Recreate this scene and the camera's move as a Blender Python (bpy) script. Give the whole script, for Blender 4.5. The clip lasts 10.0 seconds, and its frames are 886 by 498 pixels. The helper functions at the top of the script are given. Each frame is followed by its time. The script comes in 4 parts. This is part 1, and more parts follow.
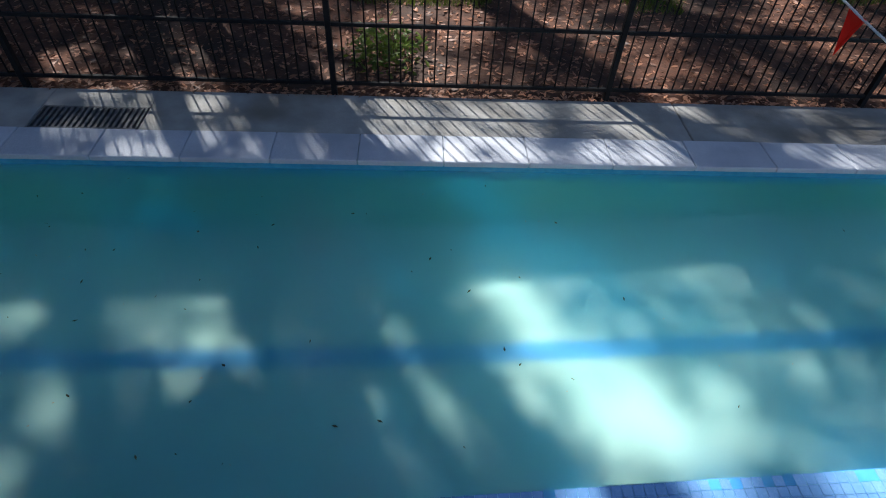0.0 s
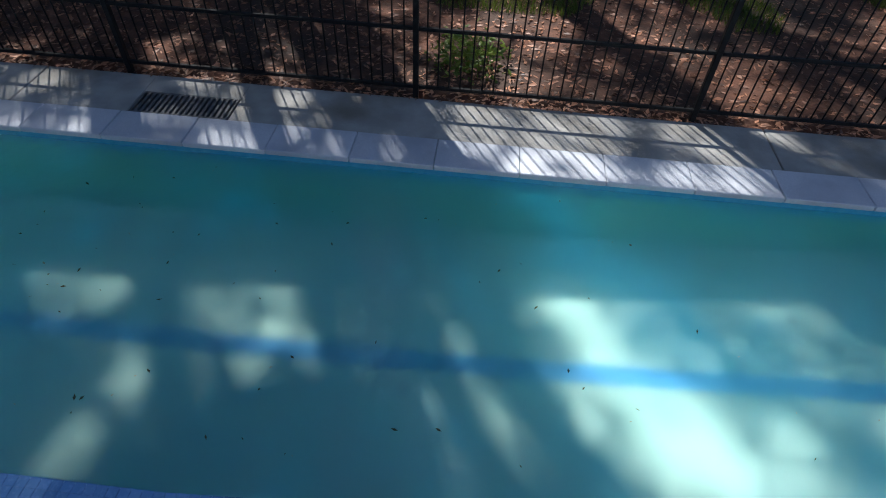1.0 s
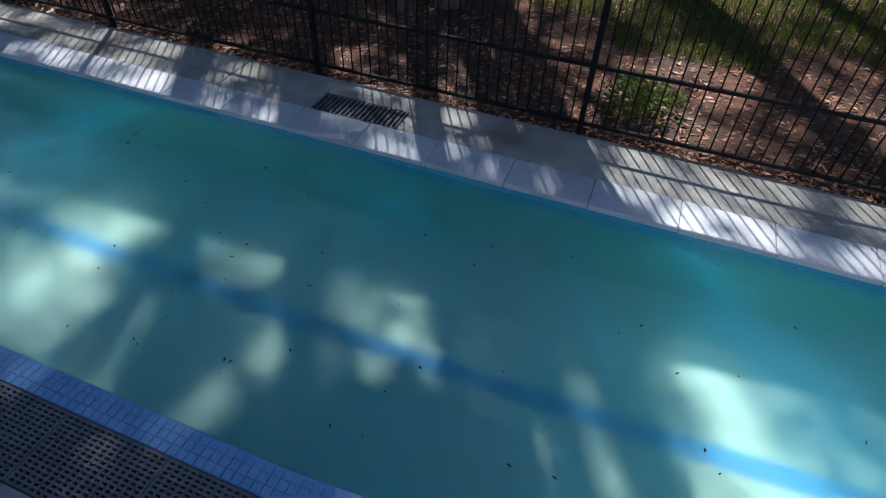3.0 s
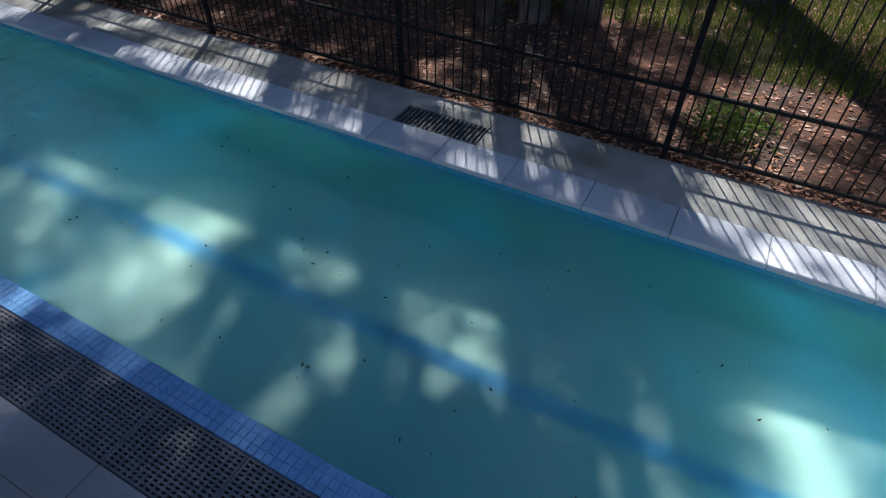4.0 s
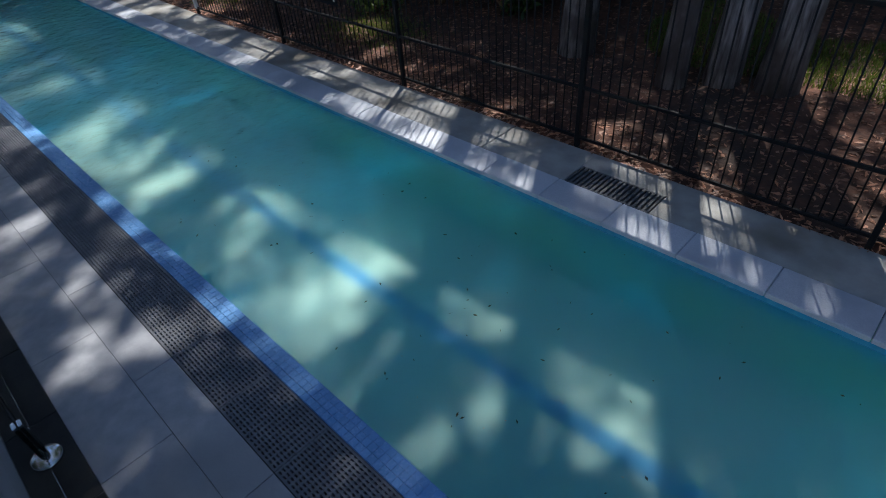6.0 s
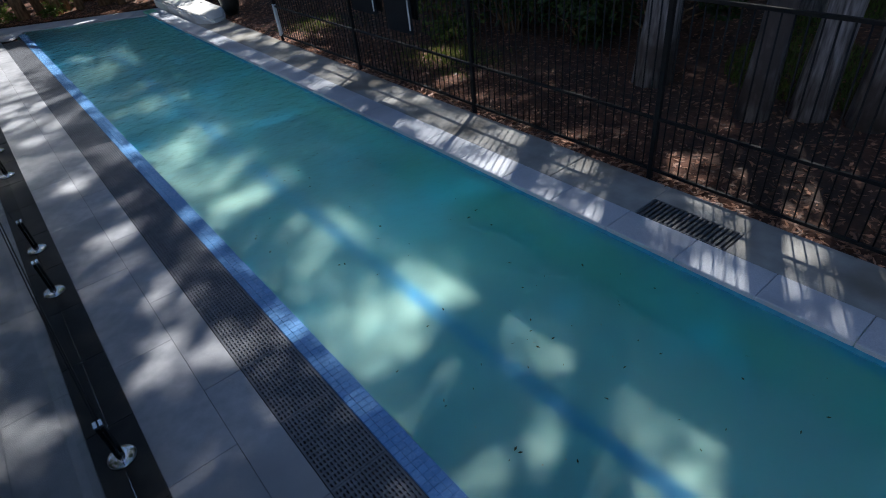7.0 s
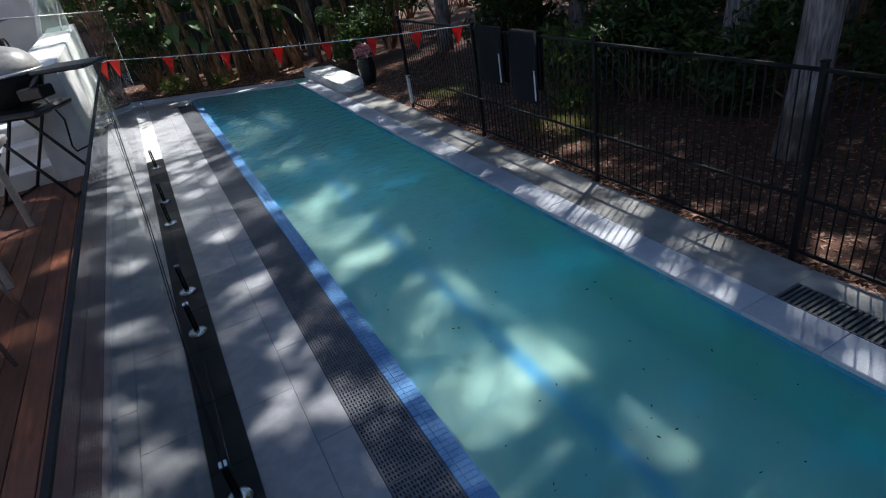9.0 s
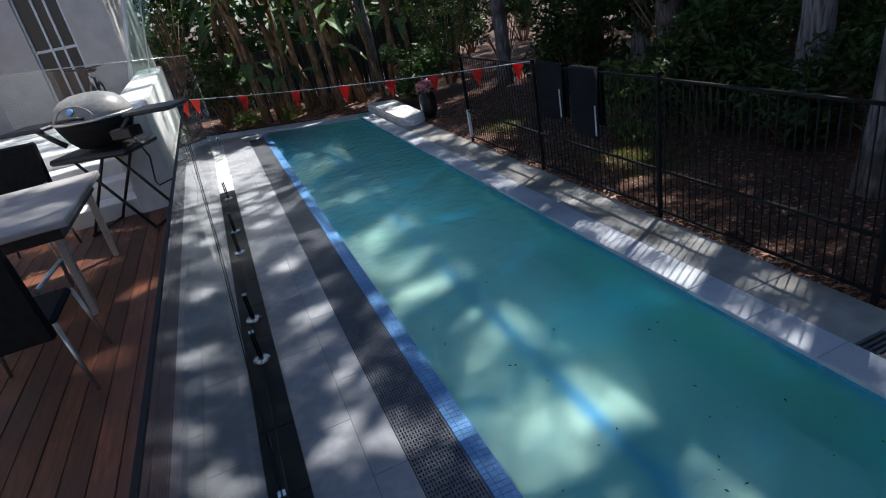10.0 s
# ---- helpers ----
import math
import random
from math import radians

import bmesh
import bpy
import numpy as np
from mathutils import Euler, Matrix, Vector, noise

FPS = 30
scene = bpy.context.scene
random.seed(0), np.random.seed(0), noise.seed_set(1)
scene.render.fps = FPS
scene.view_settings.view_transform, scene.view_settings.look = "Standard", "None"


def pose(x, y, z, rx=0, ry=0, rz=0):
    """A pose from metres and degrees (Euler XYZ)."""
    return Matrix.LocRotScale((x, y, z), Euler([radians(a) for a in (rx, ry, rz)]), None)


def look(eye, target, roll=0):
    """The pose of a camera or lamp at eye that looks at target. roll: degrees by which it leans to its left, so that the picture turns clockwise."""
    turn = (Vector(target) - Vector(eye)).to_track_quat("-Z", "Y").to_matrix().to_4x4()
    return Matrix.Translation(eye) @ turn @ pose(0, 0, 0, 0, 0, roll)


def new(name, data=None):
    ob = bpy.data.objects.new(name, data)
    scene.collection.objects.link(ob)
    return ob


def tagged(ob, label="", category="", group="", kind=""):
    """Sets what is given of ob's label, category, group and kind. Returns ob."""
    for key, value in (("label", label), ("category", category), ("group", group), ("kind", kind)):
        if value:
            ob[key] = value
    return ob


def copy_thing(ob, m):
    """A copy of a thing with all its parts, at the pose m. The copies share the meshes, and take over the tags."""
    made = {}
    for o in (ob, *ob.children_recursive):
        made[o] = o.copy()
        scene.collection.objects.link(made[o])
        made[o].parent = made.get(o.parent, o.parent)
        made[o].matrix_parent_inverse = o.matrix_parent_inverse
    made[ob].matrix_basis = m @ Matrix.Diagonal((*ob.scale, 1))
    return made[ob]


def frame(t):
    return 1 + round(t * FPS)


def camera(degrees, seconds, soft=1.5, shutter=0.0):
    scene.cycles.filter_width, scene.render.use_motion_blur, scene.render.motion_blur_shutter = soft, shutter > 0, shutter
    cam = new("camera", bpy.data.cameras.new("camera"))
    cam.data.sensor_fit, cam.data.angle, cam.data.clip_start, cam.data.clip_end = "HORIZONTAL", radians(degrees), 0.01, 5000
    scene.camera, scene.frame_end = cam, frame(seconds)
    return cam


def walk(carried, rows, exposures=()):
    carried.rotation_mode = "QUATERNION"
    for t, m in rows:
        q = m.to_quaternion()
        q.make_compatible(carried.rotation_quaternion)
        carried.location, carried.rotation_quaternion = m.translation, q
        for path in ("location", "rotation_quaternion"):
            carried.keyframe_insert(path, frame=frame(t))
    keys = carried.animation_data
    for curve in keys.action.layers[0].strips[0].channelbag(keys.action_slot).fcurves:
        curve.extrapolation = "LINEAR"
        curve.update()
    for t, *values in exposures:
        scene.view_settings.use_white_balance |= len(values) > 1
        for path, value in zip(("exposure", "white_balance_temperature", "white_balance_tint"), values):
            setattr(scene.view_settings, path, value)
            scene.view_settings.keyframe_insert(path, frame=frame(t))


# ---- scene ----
cam = camera(76.0, 10.0, soft=1.1)
PATH = [
    (0, (-0.038, -3.002, 2.5), (1.345, -3.11, 1.06), 3.8),
    (0.5, (-0.015, -2.943, 2.525), (1.362, -2.961, 1.074), 3.5),
    (1, (0.002, -2.909, 2.538), (1.379, -2.823, 1.089), 3.1),
    (1.5, (0.012, -2.846, 2.542), (1.385, -2.669, 1.098), 3.2),
    (2, (0.01, -2.816, 2.544), (1.375, -2.532, 1.11), 2.7),
    (2.5, (-0.016, -2.786, 2.509), (1.349, -2.393, 1.101), 2.6),
    (4, (-0.014, -2.614, 2.607), (1.25, -1.931, 1.215), 0.2),
    (4.5, (-0.021, -2.574, 2.641), (1.201, -1.781, 1.271), -1.1),
    (5, (-0.031, -2.526, 2.727), (1.13, -1.621, 1.373), -2.9),
    (5.5, (-0.06, -2.492, 2.755), (1.048, -1.472, 1.439), -4.1),
    (7, (-0.09, -2.438, 2.788), (0.842, -1.13, 1.596), -7.1),
    (7.5, (-0.083, -2.42, 2.806), (0.801, -1.041, 1.658), -7.5),
    (8, (-0.09, -2.402, 2.824), (0.732, -0.94, 1.735), -8.4),
    (8.5, (-0.104, -2.4, 2.845), (0.658, -0.864, 1.817), -9.2),
    (9, (-0.109, -2.387, 2.865), (0.586, -0.785, 1.89), -10.0),
    (9.5, (-0.119, -2.39, 2.892), (0.508, -0.728, 1.973), -10.6),
    (10, (-0.112, -2.392, 2.932), (0.439, -0.669, 2.079), -11.6),
]
walk(cam, [(t, look(eye, target, roll)) for t, eye, target, roll in PATH], [(0.0, 0.85, 5850, 10), (10.0, 0.85, 5850, 10)])

# ---- light ----
SUN = Vector((0.60, 0.335, 1.0)).normalized()
world = bpy.data.worlds.new("sky")
scene.world = world
world.use_nodes = True
wn = world.node_tree.nodes
sky = wn.new("ShaderNodeTexSky")
sky.sky_type = "NISHITA"
sky.sun_disc = False
sky.ozone_density = 4.0
sky.sun_elevation = math.asin(SUN.z)
sky.sun_rotation = math.atan2(SUN.x, SUN.y)
world.node_tree.links.new(sky.outputs[0], wn["Background"].inputs[0])
wn["Background"].inputs[1].default_value = 0.08
sun = new("sun", bpy.data.lights.new("sun", "SUN"))
sun.data.energy = 5.0
sun.data.angle = radians(0.9)
sun.data.color = (1.0, 0.93, 0.82)
sun.matrix_world = look(SUN * 40, (0, 0, 0))


# ---- materials ----
def mat(name, c1, c2, scale=6.0, rough=0.7, metal=0.0, bump=0.15, fine=60.0, c3=None, big=0.8, vary=0.0, spec=0.5, stretch=(1, 1, 1)):
    """Two-scale noise colour, fine bump, optional stains (c3) and variation from piece to piece."""
    m = bpy.data.materials.new(name)
    m.use_nodes = True
    nt = m.node_tree
    n, l = nt.nodes, nt.links
    b = n["Principled BSDF"]
    tc = n.new("ShaderNodeTexCoord")
    geo = n.new("ShaderNodeNewGeometry")
    mp = n.new("ShaderNodeMapping")
    mp.inputs["Scale"].default_value = stretch
    l.new(geo.outputs["Position"], mp.inputs[0])
    a = n.new("ShaderNodeTexNoise")
    a.inputs["Scale"].default_value = scale
    a.inputs["Detail"].default_value = 6
    l.new(mp.outputs[0], a.inputs[0])
    r = n.new("ShaderNodeValToRGB")
    r.color_ramp.elements[0].position, r.color_ramp.elements[1].position = 0.32, 0.68
    r.color_ramp.elements[0].color, r.color_ramp.elements[1].color = (*c1, 1), (*c2, 1)
    l.new(a.outputs[0], r.inputs[0])
    col = r.outputs[0]
    if c3:
        s = n.new("ShaderNodeTexNoise")
        s.inputs["Scale"].default_value = big
        s.inputs["Detail"].default_value = 4
        l.new(geo.outputs["Position"], s.inputs[0])
        sr = n.new("ShaderNodeValToRGB")
        sr.color_ramp.elements[0].position, sr.color_ramp.elements[1].position = 0.48, 0.66
        l.new(s.outputs[0], sr.inputs[0])
        mx = n.new("ShaderNodeMix")
        mx.data_type = "RGBA"
        mx.inputs["B"].default_value = (*c3, 1)
        l.new(sr.outputs[0], mx.inputs["Factor"])
        l.new(col, mx.inputs["A"])
        col = mx.outputs["Result"]
    if vary:
        oi = n.new("ShaderNodeObjectInfo")
        ma = n.new("ShaderNodeMath")
        ma.operation = "MULTIPLY_ADD"
        ma.inputs[1].default_value, ma.inputs[2].default_value = 2 * vary, 1 - vary
        l.new(oi.outputs["Random"], ma.inputs[0])
        hv = n.new("ShaderNodeHueSaturation")
        l.new(ma.outputs[0], hv.inputs["Value"])
        l.new(col, hv.inputs["Color"])
        col = hv.outputs[0]
    l.new(col, b.inputs["Base Color"])
    f = n.new("ShaderNodeTexNoise")
    f.inputs["Scale"].default_value = fine
    f.inputs["Detail"].default_value = 5
    l.new(mp.outputs[0], f.inputs[0])
    bp = n.new("ShaderNodeBump")
    bp.inputs["Strength"].default_value = bump
    bp.inputs["Distance"].default_value = 0.01
    l.new(f.outputs[0], bp.inputs["Height"])
    l.new(bp.outputs[0], b.inputs["Normal"])
    rr = n.new("ShaderNodeMapRange")
    rr.inputs["To Min"].default_value, rr.inputs["To Max"].default_value = max(rough - 0.1, 0.02), min(rough + 0.12, 1)
    l.new(f.outputs[0], rr.inputs[0])
    l.new(rr.outputs[0], b.inputs["Roughness"])
    b.inputs["Metallic"].default_value = metal
    b.inputs["Specular IOR Level"].default_value = spec
    return m


def leaf_mat(name, c1, c2, trans=0.35):
    """Leaves that let some light through, each island with a shade of its own."""
    m = bpy.data.materials.new(name)
    m.use_nodes = True
    n, l = m.node_tree.nodes, m.node_tree.links
    b = n["Principled BSDF"]
    geo = n.new("ShaderNodeNewGeometry")
    r = n.new("ShaderNodeValToRGB")
    r.color_ramp.elements[0].color, r.color_ramp.elements[1].color = (*c1, 1), (*c2, 1)
    l.new(geo.outputs["Random Per Island"], r.inputs[0])
    l.new(r.outputs[0], b.inputs["Base Color"])
    b.inputs["Roughness"].default_value = 0.5
    t = n.new("ShaderNodeBsdfTranslucent")
    l.new(r.outputs[0], t.inputs[0])
    mx = n.new("ShaderNodeMixShader")
    mx.inputs[0].default_value = trans
    l.new(b.outputs[0], mx.inputs[1])
    l.new(t.outputs[0], mx.inputs[2])
    l.new(mx.outputs[0], n["Material Output"].inputs[0])
    return m


M_PAVE = mat("grey_stone_paver", (0.33, 0.335, 0.355), (0.45, 0.45, 0.47), 9, 0.42, bump=0.12, c3=(0.27, 0.275, 0.29), big=1.1, vary=0.08)
M_GROUT = mat("dark_grout", (0.15, 0.15, 0.155), (0.21, 0.21, 0.215), 30, 0.9)
M_PALEGROUT = mat("pale_blue_grout", (0.16, 0.31, 0.56), (0.21, 0.36, 0.62), 30, 0.8)
M_COPE = mat("pale_granite", (0.46, 0.48, 0.53), (0.58, 0.60, 0.64), 120, 0.6, bump=0.15, c3=(0.38, 0.40, 0.45), big=1.6, vary=0.06)
M_SLAB = mat("broomed_concrete", (0.26, 0.25, 0.23), (0.37, 0.36, 0.335), 5, 0.85, bump=0.3, c3=(0.19, 0.17, 0.14), big=1.3, vary=0.05)
M_STRIP = mat("black_tile", (0.011, 0.011, 0.012), (0.02, 0.02, 0.02), 8, 0.5, bump=0.08, c3=(0.035, 0.032, 0.027), big=2.2, vary=0.35, spec=0.3)
M_GRATE = mat("grey_plastic_grating", (0.10, 0.105, 0.12), (0.15, 0.155, 0.17), 14, 0.5, bump=0.1, vary=0.08)
# near-black colour: the shade inside the recesses is painted in
M_TRENCH = mat("shaded_trench", (0.008, 0.008, 0.01), (0.015, 0.015, 0.018), 10, 0.6)
M_IRON = mat("galvanised_iron_grate", (0.07, 0.07, 0.072), (0.13, 0.13, 0.13), 30, 0.6)
M_TILE = mat("blue_mosaic", (0.15, 0.33, 0.62), (0.21, 0.40, 0.70), 9, 0.25, bump=0.04, vary=0.05)
M_BAND = mat("blue_waterline_tile", (0.06, 0.32, 0.50), (0.09, 0.38, 0.56), 22, 0.2, bump=0.04)
M_FLOOR = mat("pale_pool_plaster", (0.68, 0.76, 0.60), (0.76, 0.81, 0.64), 2.2, 0.8, bump=0.1, c3=(0.60, 0.69, 0.55), big=0.7)
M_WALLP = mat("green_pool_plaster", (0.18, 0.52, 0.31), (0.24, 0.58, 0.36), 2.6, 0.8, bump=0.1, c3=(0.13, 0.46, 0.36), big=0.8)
M_LANE = mat("blue_lane_tile", (0.09, 0.32, 0.60), (0.12, 0.36, 0.66), 14, 0.6, bump=0.05)
M_FENCE = mat("black_powder_coat", (0.006, 0.006, 0.007), (0.012, 0.012, 0.012), 40, 0.55, bump=0.05, spec=0.2)
M_STEEL = mat("polished_steel", (0.55, 0.56, 0.57), (0.68, 0.69, 0.70), 40, 0.14, metal=1.0, bump=0.02)
# darkened steel: the reflected dark surroundings are put into the base colour
M_STEEL_DARKREFL = mat("steel_with_dark_reflection", (0.03, 0.035, 0.035), (0.05, 0.055, 0.05), 40, 0.15, metal=0.8, bump=0.02)
M_CHROME = mat("brushed_aluminium", (0.5, 0.5, 0.5), (0.62, 0.62, 0.62), 60, 0.35, metal=1.0, bump=0.03)
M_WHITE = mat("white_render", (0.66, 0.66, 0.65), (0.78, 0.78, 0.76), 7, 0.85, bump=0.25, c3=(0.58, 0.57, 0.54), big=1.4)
# greyer than the other render: shade on the house wall is in this colour
M_HOUSE = mat("shaded_house_render", (0.44, 0.41, 0.40), (0.52, 0.49, 0.475), 5, 0.85, bump=0.15, c3=(0.43, 0.38, 0.365), big=0.9)
M_DECK = mat("red_hardwood", (0.085, 0.027, 0.012), (0.19, 0.065, 0.029), 7, 0.5, bump=0.25, c3=(0.10, 0.035, 0.02), big=2.0, vary=0.3, stretch=(6, 0.6, 6))
M_BLACK = mat("black_vinyl", (0.008, 0.008, 0.009), (0.014, 0.014, 0.015), 25, 0.8, bump=0.1, spec=0.2)
M_PLASTIC = mat("black_plastic", (0.012, 0.012, 0.013), (0.02, 0.02, 0.021), 30, 0.4, bump=0.05)
M_LID = mat("cast_grey_lid", (0.24, 0.23, 0.215), (0.33, 0.32, 0.30), 30, 0.38, metal=0.0, bump=0.05)
M_TABLE = mat("weathered_stone_top", (0.30, 0.28, 0.27), (0.44, 0.42, 0.40), 4, 0.55, bump=0.1, c3=(0.30, 0.28, 0.27), big=2.0)
M_TOWEL = mat("charcoal_cloth", (0.018, 0.019, 0.022), (0.03, 0.032, 0.035), 90, 0.95, bump=0.4)
M_PRINT = mat("white_print", (0.55, 0.55, 0.55), (0.7, 0.7, 0.7), 30, 0.8)
M_ROPE = mat("white_rope", (0.55, 0.55, 0.55), (0.7, 0.7, 0.7), 90, 0.8)
M_CORD = mat("black_cord", (0.01, 0.01, 0.01), (0.02, 0.02, 0.02), 60, 0.6)
M_SOIL = mat("mulch_and_soil", (0.04, 0.017, 0.010), (0.15, 0.064, 0.036), 9, 0.95, bump=0.9, fine=35, c3=(0.045, 0.028, 0.02), big=0.6)
M_BARK = mat("grey_fibrous_bark", (0.07, 0.06, 0.056), (0.36, 0.33, 0.32), 9, 0.95, bump=1.0, fine=26, c3=(0.08, 0.065, 0.058), big=1.5, stretch=(3.5, 3.5, 0.35))
M_STEM = mat("brown_palm_stem", (0.12, 0.065, 0.035), (0.40, 0.25, 0.13), 10, 0.9, bump=0.8, fine=30, stretch=(2, 2, 0.5))
M_POT = mat("dark_glazed_pot", (0.012, 0.014, 0.013), (0.025, 0.028, 0.026), 12, 0.3)
M_BOUNDARY = mat("dark_painted_fence", (0.016, 0.017, 0.019), (0.028, 0.029, 0.032), 5, 0.8, vary=0.12)
M_DOORGLASS = mat("dark_door_glass", (0.012, 0.012, 0.014), (0.02, 0.02, 0.022), 2, 0.06, bump=0.0)
M_FRAME = mat("white_frame", (0.6, 0.6, 0.62), (0.7, 0.7, 0.72), 20, 0.4)
M_LEAF = leaf_mat("green_leaf", (0.016, 0.04, 0.007), (0.065, 0.115, 0.018))
M_LEAFY = leaf_mat("yellow_green_leaf", (0.06, 0.11, 0.015), (0.16, 0.22, 0.035))
M_BANANA = leaf_mat("pale_banana_leaf", (0.10, 0.19, 0.06), (0.25, 0.34, 0.14))
M_LITTER = leaf_mat("dry_leaf", (0.05, 0.020, 0.011), (0.50, 0.23, 0.125), 0.1)
M_GRASS = leaf_mat("grass_blade", (0.05, 0.085, 0.012), (0.17, 0.22, 0.03), 0.3)
M_FLAG = leaf_mat("red_pennant", (0.78, 0.02, 0.01), (0.88, 0.04, 0.015), 0.5)
M_PINK = leaf_mat("pink_petal", (0.42, 0.16, 0.19), (0.62, 0.34, 0.36), 0.2)
M_DEBRIS = leaf_mat("sunken_leaf", (0.02, 0.03, 0.02), (0.05, 0.06, 0.035), 0.0)


def glass_mat(name, colour, ior, bump=0.0, scale=3.0, rough=0.0):
    m = bpy.data.materials.new(name)
    m.use_nodes = True
    n, l = m.node_tree.nodes, m.node_tree.links
    b = n["Principled BSDF"]
    b.inputs["Base Color"].default_value = (*colour, 1)
    b.inputs["Roughness"].default_value = rough
    b.inputs["IOR"].default_value = ior
    b.inputs["Transmission Weight"].default_value = 1.0
    if bump:
        geo = n.new("ShaderNodeNewGeometry")
        a = n.new("ShaderNodeTexNoise")
        a.inputs["Scale"].default_value = scale
        a.inputs["Detail"].default_value = 2.5
        l.new(geo.outputs["Position"], a.inputs[0])
        bp = n.new("ShaderNodeBump")
        bp.inputs["Strength"].default_value = bump
        bp.inputs["Distance"].default_value = 0.02
        l.new(a.outputs[0], bp.inputs["Height"])
        l.new(bp.outputs[0], b.inputs["Normal"])
    return m




def water_mat():
    """Turbid water: a smooth gloss over soft refraction, with a little haze."""
    m = bpy.data.materials.new("pool_water")
    m.use_nodes = True
    n, l = m.node_tree.nodes, m.node_tree.links
    geo = n.new("ShaderNodeNewGeometry")
    a = n.new("ShaderNodeTexNoise")
    a.inputs["Scale"].default_value = 5.5
    a.inputs["Detail"].default_value = 4.0
    l.new(geo.outputs["Position"], a.inputs[0])
    bp = n.new("ShaderNodeBump")
    bp.inputs["Strength"].default_value, bp.inputs["Distance"].default_value = 0.6, 0.02
    # the inlet at the far end keeps the surface there rippled
    sep = n.new("ShaderNodeSeparateXYZ")
    l.new(geo.outputs["Position"], sep.inputs[0])
    rip = n.new("ShaderNodeMapRange")
    rip.interpolation_type = "SMOOTHSTEP"
    rip.inputs["From Min"].default_value, rip.inputs["From Max"].default_value = -3.0, 5.0
    rip.inputs["To Min"].default_value, rip.inputs["To Max"].default_value = 0.6, 3.2
    l.new(sep.outputs["Y"], rip.inputs[0])
    ml = n.new("ShaderNodeMath")
    ml.operation = "MULTIPLY"
    l.new(a.outputs[0], ml.inputs[0])
    l.new(rip.outputs[0], ml.inputs[1])
    l.new(ml.outputs[0], bp.inputs["Height"])
    rf = n.new("ShaderNodeBsdfRefraction")
    rf.inputs["Color"].default_value = (0.70, 0.95, 1.0, 1)
    rf.inputs["IOR"].default_value, rf.inputs["Roughness"].default_value = 1.33, 0.32
    df = n.new("ShaderNodeBsdfDiffuse")
    df.inputs["Color"].default_value = (0.006, 0.25, 0.52, 1)
    tl = n.new("ShaderNodeBsdfTranslucent")
    tl.inputs["Color"].default_value = (0.20, 0.66, 0.86, 1)
    cloud = n.new("ShaderNodeMixShader")
    cloud.inputs[0].default_value = 0.38
    l.new(rf.outputs[0], cloud.inputs[1])
    l.new(tl.outputs[0], cloud.inputs[2])
    mx = n.new("ShaderNodeMixShader")
    mx.inputs[0].default_value = 0.10
    l.new(cloud.outputs[0], mx.inputs[1])
    l.new(df.outputs[0], mx.inputs[2])
    gl = n.new("ShaderNodeBsdfGlossy")
    gl.inputs["Roughness"].default_value = 0.02
    l.new(bp.outputs[0], gl.inputs["Normal"])
    fr = n.new("ShaderNodeFresnel")
    fr.inputs["IOR"].default_value = 1.33
    l.new(bp.outputs[0], fr.inputs["Normal"])
    out = n.new("ShaderNodeMixShader")
    l.new(fr.outputs[0], out.inputs[0])
    l.new(mx.outputs[0], out.inputs[1])
    l.new(gl.outputs[0], out.inputs[2])
    l.new(out.outputs[0], n["Material Output"].inputs[0])
    return m


M_WATER = water_mat()
M_GREENGLASS = glass_mat("green_glass", (0.62, 0.80, 0.74), 1.5)
M_GLASS = glass_mat("clear_glass", (0.93, 0.97, 0.95), 1.5)


# ---- mesh helpers ----
def part(name, bm, material, parent=None, label=""):
    """Links a bmesh as one mesh object, under a thing or a part."""
    me = bpy.data.meshes.new(name)
    bm.to_mesh(me)
    bm.free()
    me.materials.append(material)
    ob = new(name, me)
    if parent:
        ob.parent = parent
    if label:
        ob["label"] = label
    return ob


def share(name, like, m, parent):
    """Another piece on the mesh of a like one."""
    ob = new(name, like.data)
    ob.matrix_basis = m
    ob.parent = parent
    return ob


def thing(name, x=0, y=0, z=0, label="", category="", group="", kind=""):
    ob = new(name)
    ob.location = (x, y, z)
    ob.empty_display_size = 0.1
    return tagged(ob, label, category, group, kind)


def flat(name, verts, faces, material, parent=None):
    me = bpy.data.meshes.new(name)
    me.from_pydata(verts, [], faces)
    me.materials.append(material)
    ob = new(name, me)
    if parent:
        ob.parent = parent
    return ob


def box(bm, x0, x1, y0, y1, z0, z1, bevel=0.0, m=None):
    g = bmesh.ops.create_cube(bm, size=1)
    vs = g["verts"]
    bmesh.ops.transform(bm, verts=vs, matrix=Matrix.LocRotScale(((x0 + x1) / 2, (y0 + y1) / 2, (z0 + z1) / 2), None, (x1 - x0, y1 - y0, z1 - z0)))
    if bevel:
        es = list({e for v in vs for e in v.link_edges})
        r = bmesh.ops.bevel(bm, geom=es, offset=bevel, segments=1, affect="EDGES")
        vs = list({v for f in r["faces"] for v in f.verts} | {v for v in vs if v.is_valid})
    if m:
        bmesh.ops.transform(bm, verts=vs, matrix=m)
    return bm


def boxed(*a, **k):
    return box(bmesh.new(), *a, **k)


